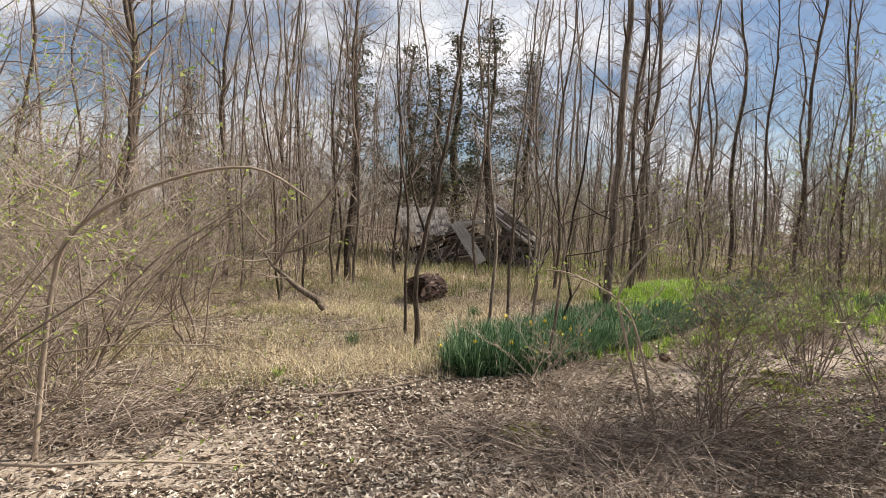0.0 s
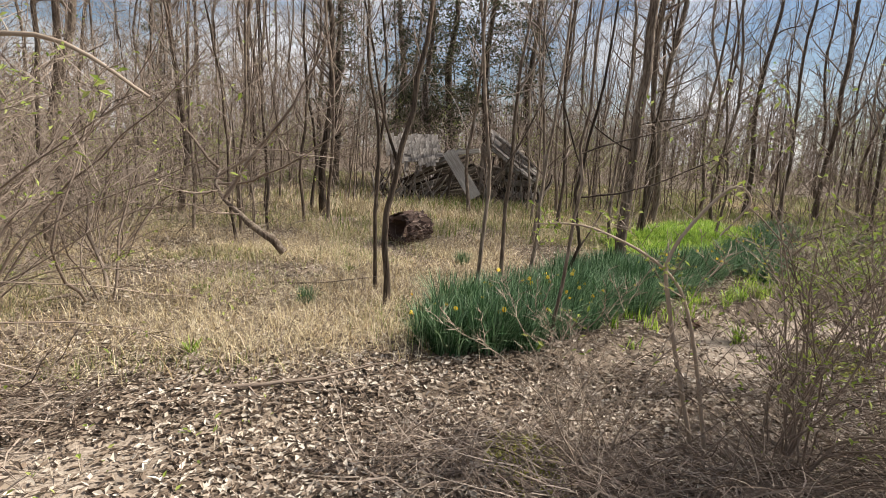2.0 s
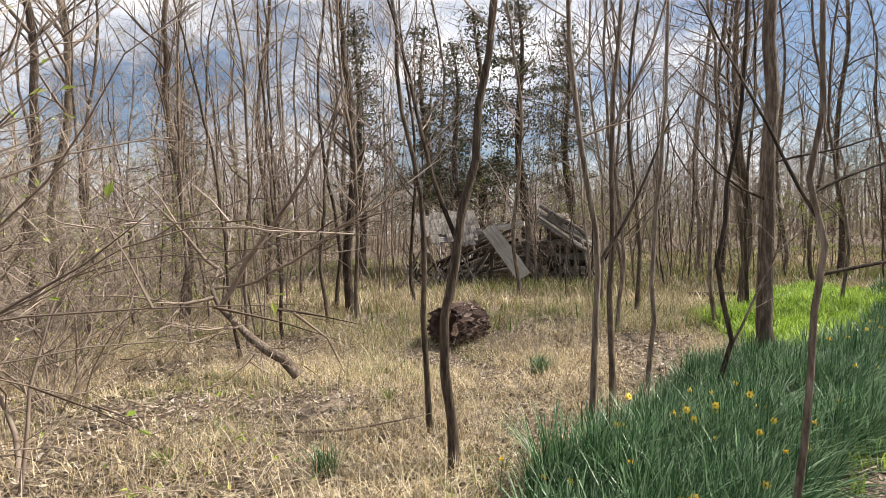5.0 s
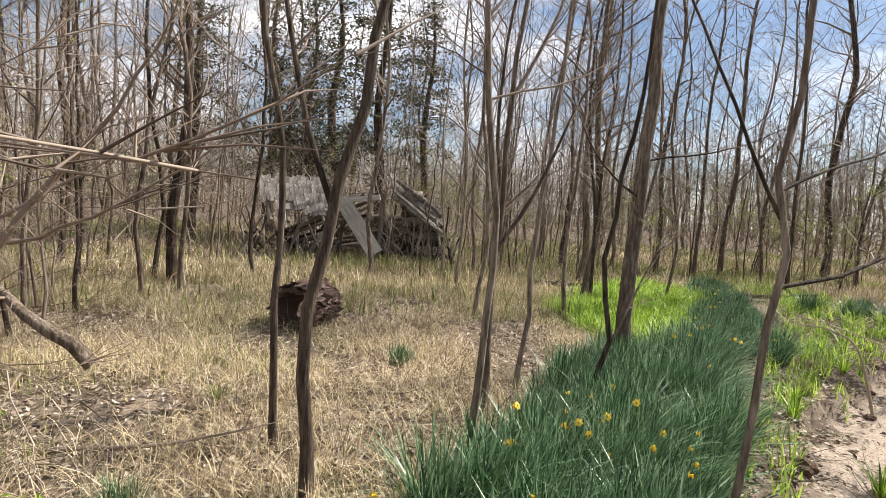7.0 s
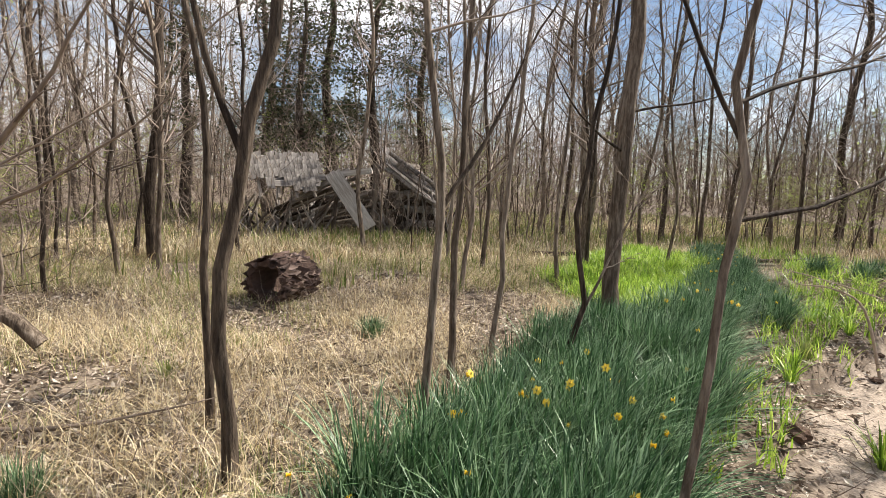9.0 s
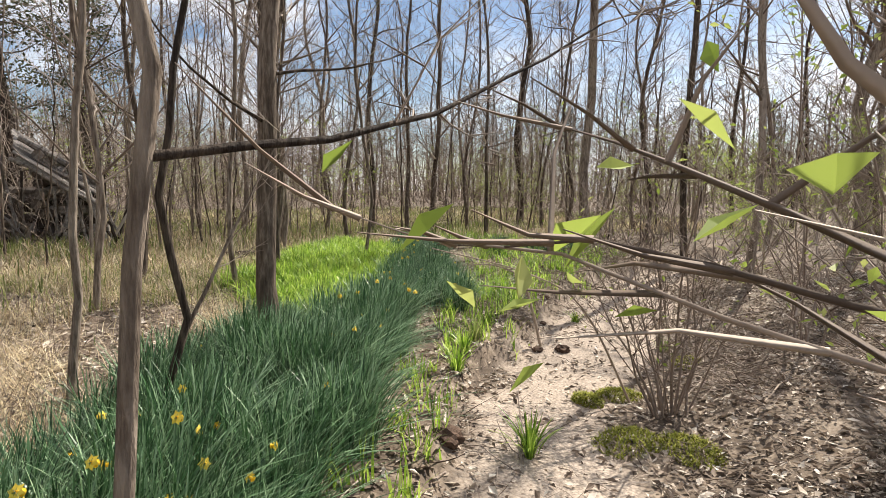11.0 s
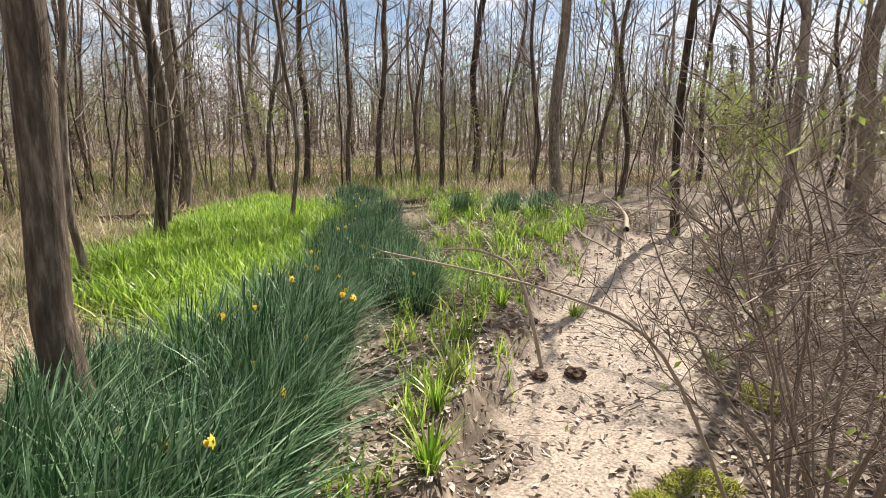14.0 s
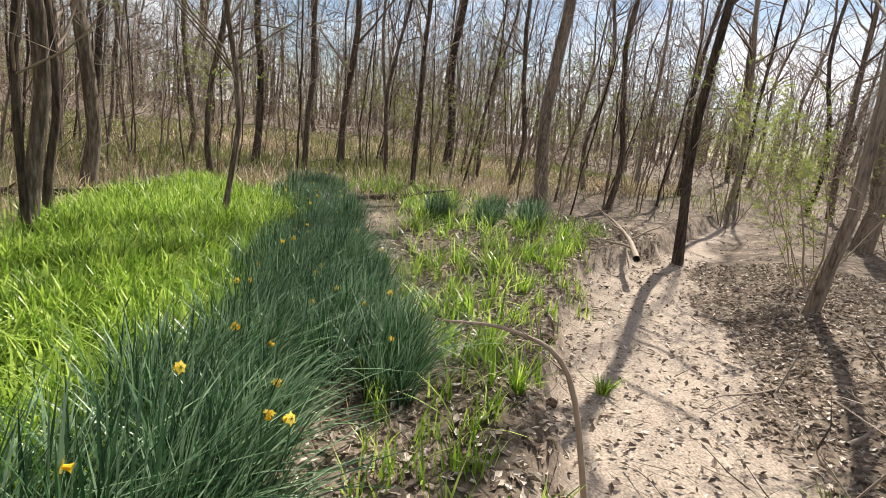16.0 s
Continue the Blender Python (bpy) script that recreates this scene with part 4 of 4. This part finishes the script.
# ---- daffodils ----
def daffodil_leaves(seed, blades, radius):
    r = random.Random(seed)
    pile = Pile()
    for _ in range(blades):
        a, d = r.uniform(0, math.tau), radius * math.sqrt(r.random())
        out = Vector((math.cos(a) * d, math.sin(a) * d, 0))
        b = r.uniform(0, math.tau)
        lean = out * 1.1 + Vector((math.cos(b), math.sin(b), 0)) * r.uniform(0.05, 0.62) + Vector((0.16, -0.08, 0))
        pile.blade(out * 0.8, lean, r.uniform(0.24, 0.52), r.uniform(0.0032, 0.0062), r.uniform(0.25, 1.5), 5)
    return pile.mesh("leaves", DAFF_LEAF)


CLUMPS = [daffodil_leaves(500 + k, 360, 0.22) for k in range(6)]


def flower(parent, x, y, h, heading, nod):
    stalk = Pile()
    tip = Vector((x + 0.03, y, h))
    stalk.tube([Vector((x, y, 0)), Vector((x + 0.01, y, h * 0.6)), tip], [0.004, 0.0035, 0.003], 5)
    stem = part("stem", stalk.mesh("stem", DAFF_LEAF), parent)
    turn = Euler((radians(90 + nod), 0, heading)).to_matrix()
    petals = Pile()
    for k in range(6):
        q = Euler((0, 0, math.tau * k / 6)).to_matrix()
        base = len(petals.v)
        for px, py, pz in ((0.004, 0, 0), (0.014, 0.009, 0.002), (0.027, 0, 0.005), (0.014, -0.009, 0.002)):
            petals.v.append(tip + turn @ (q @ Vector((px, py, pz))))
        petals.f.append((base, base + 1, base + 2, base + 3))
    part("petals", petals.mesh("petals", PETAL), stem)
    horn = Pile()
    horn.tube([tip + turn @ Vector((0, 0, z)) for z in (0, 0.012, 0.022, 0.026)], [0.005, 0.007, 0.009, 0.013], 10)
    part("trumpet", horn.mesh("trumpet", TRUMPET), stem)


rng = random.Random(23)
made, places = 0, []
tries = 0
while made < 150 and tries < 6000:
    tries += 1
    x, y = spot(0.1, 8.6, 5.4, 14.6)
    d = in_bed(x, y)
    half = bed_half(x)
    if not in_clumps(x, y) or y < 5.75 or any((x - p) ** 2 + (y - q) ** 2 < 0.034 for p, q in places):
        continue
    if (x - 1.25) ** 2 + (y - 5.2) ** 2 < 0.5:
        continue
    places.append((x, y))
    made += 1
    clump = new("daffodil_clump")
    part("leaves", CLUMPS[made % 6], clump)
    for _ in range(rng.choice((0, 1, 2) if x < 1.9 else (0, 0, 1) if x < 3.5 else (0, 1, 1))):
        flower(clump, rng.gauss(0, 0.13), rng.gauss(0, 0.13), rng.uniform(0.30, 0.42), rng.uniform(0, 6.3), rng.uniform(-10, 40))
    s = rng.uniform(0.72, 1.12) * (1 - 0.22 * smooth(4.5, 6.5, x))
    stand(clump, x, y, "dense clump of blue-green daffodil leaves with few yellow blooms", "daffodils", "daffodil bed", rng.uniform(-25, 25))
    clump.scale = (s, s, s * rng.uniform(0.9, 1.1))
for x, y, s in ((0.56, 9.25, 0.5), (9.8, 11.6, 0.9), (10.4, 11.9, 0.9), (10.0, 12.3, 0.85), (9.2, 11.9, 0.8), (8.8, 12.4, 0.9), (2.6, 17.0, 0.7), (-1.1, 6.9, 0.45)):
    clump = new("daffodil_clump")
    part("leaves", CLUMPS[int(x * 7) % 6], clump)
    stand(clump, x, y, "separate small clump of blue-green daffodil leaves", "daffodils", "outlying daffodils", 40 * x)
    clump.scale = (s, s, s)


# single green tufts on the wash and its edge
def grass_tuft(seed, blades, h):
    r = random.Random(seed)
    pile = Pile()
    for _ in range(blades):
        a = r.uniform(0, math.tau)
        out = Vector((math.cos(a), math.sin(a), 0))
        pile.blade(out * 0.05 * r.random(), out * r.uniform(0.1, 0.9), h * r.uniform(0.5, 1.1), 0.006, r.uniform(0.4, 1.2), 4)
    return new("grass_tuft", pile.mesh("grass_tuft", GRASS_DULL if seed % 3 == 0 else GRASS_BRIGHT))


for k, (x, y, h) in enumerate([(3.28, 6.78, 0.26), (3.7, 7.85, 0.22), (4.35, 8.35, 0.24), (4.1, 8.2, 0.2), (6.55, 8.9, 0.16), (6.2, 7.6, 0.16), (5.6, 9.0, 0.25), (5.9, 9.4, 0.22), (-2.2, 7.0, 0.14), (-1.6, 5.4, 0.14), (0.3, 6.1, 0.2), (-0.9, 8.3, 0.14)]):
    stand(grass_tuft(703 + k, 55, h), x, y, "single green tuft of grass on bare ground", "grass tuft", "grass tufts", 31 * k)


# ---- small things ----
def moss_mound(seed, rad):
    r = random.Random(seed)
    pile = Pile()
    for _ in range(900):
        a, d = r.uniform(0, math.tau), rad * math.sqrt(r.random())
        p = Vector((math.cos(a) * d, math.sin(a) * d * 0.7, 0.05 * (1 - (d / rad) ** 2)))
        b = r.uniform(0, math.tau)
        pile.blade(p, Vector((math.cos(b), math.sin(b), 0)) * 0.8, r.uniform(0.015, 0.04), 0.004, 0.8, 2)
    me = pile.mesh("moss_patch", MOSS)
    return new("moss_patch", me)


for k, (x, y, s) in enumerate([(3.95, 6.6, 0.26), (4.15, 6.3, 0.24), (0.75, 4.2, 0.35), (4.7, 7.15, 0.2), (5.9, 7.2, 0.2), (4.4, 7.2, 0.14)]):
    stand(moss_mound(600 + k, s), x, y, "soft yellow-green moss on bare soil", "moss", "moss patches", 50 * k)


def dropped_branch(seed, length, r, material):
    g = random.Random(seed)
    root = new("fallen_branch")
    p, w = bough(g, Vector((-length / 2, 0, r)), Vector((1, 0, 0)), length, r, 12, 0.09)
    for q in p:
        q.z = r + abs(q.z - r) * 0.35
    main = Pile()
    main.tube(p, w, 6)
    part("stem", main.mesh("stem", material, True), root)
    for k in range(2, 11, 2):
        tw = Pile()
        q, v = bough(g, p[k], Vector((0.7, g.choice((-1, 1)), 0.25)), length * 0.22, w[k] * 0.55, 5, 0.14)
        tw.tube(q, v, 4)
        part("twig", tw.mesh("twig", material, True), root)
    return root


for k, (x, y, ln, r, turn, mt) in enumerate([(11.0, 10.6, 3.4, 0.045, 25, PALE_TWIG), (3.3, 7.0, 1.3, 0.011, 60, TWIG), (-1.1, 7.6, 1.5, 0.02, 4, TWIG), (-0.55, 4.9, 1.3, 0.018, 8, TWIG), (7.6, 7.3, 1.9, 0.014, -20, TWIG), (8.4, 7.9, 1.7, 0.014, 35, TWIG), (5.3, 6.3, 1.2, 0.01, 10, PALE_TWIG), (9.5, 13.9, 2.2, 0.06, 5, BARK), (5.0, 14.4, 1.6, 0.07, -5, BARK), (8.0, 12.95, 1.4, 0.05, -15, BARK), (2.6, 3.9, 1.2, 0.012, 40, PALE_TWIG), (3.6, 5.2, 1.0, 0.01, -30, PALE_TWIG), (7.1, 8.3, 1.3, 0.009, 160, TWIG), (6.3, 7.0, 1.5, 0.01, 75, TWIG)]):
    stand(dropped_branch(640 + k, ln, r, mt), x, y, "dead fallen branch lying in the leaf litter", "branch", "fallen branches", turn)


def clod(seed, size):
    me = bpy.data.meshes.new("earth_clod")
    bm = bmesh.new()
    bmesh.ops.create_icosphere(bm, subdivisions=3, radius=size)
    for v in bm.verts:
        v.co *= 1 + 0.45 * noise.noise(v.co * (2.2 / size) + Vector((seed, 0, 0)))
        v.co.z *= 0.6
    bm.to_mesh(me)
    bm.free()
    me.materials.append(SOIL_CLOD)
    return new("earth_clod", me)


for k, (x, y, s) in enumerate([(2.93, 7.05, 0.085), (5.4, 8.2, 0.07), (5.2, 8.35, 0.05), (6.5, 9.35, 0.06), (6.1, 9.05, 0.05)]):
    stand(clod(k * 3.7, s), x, y, "dark crumbling clod of earth by the wash", "earth", "earth clods", 70 * k, s * 0.25)
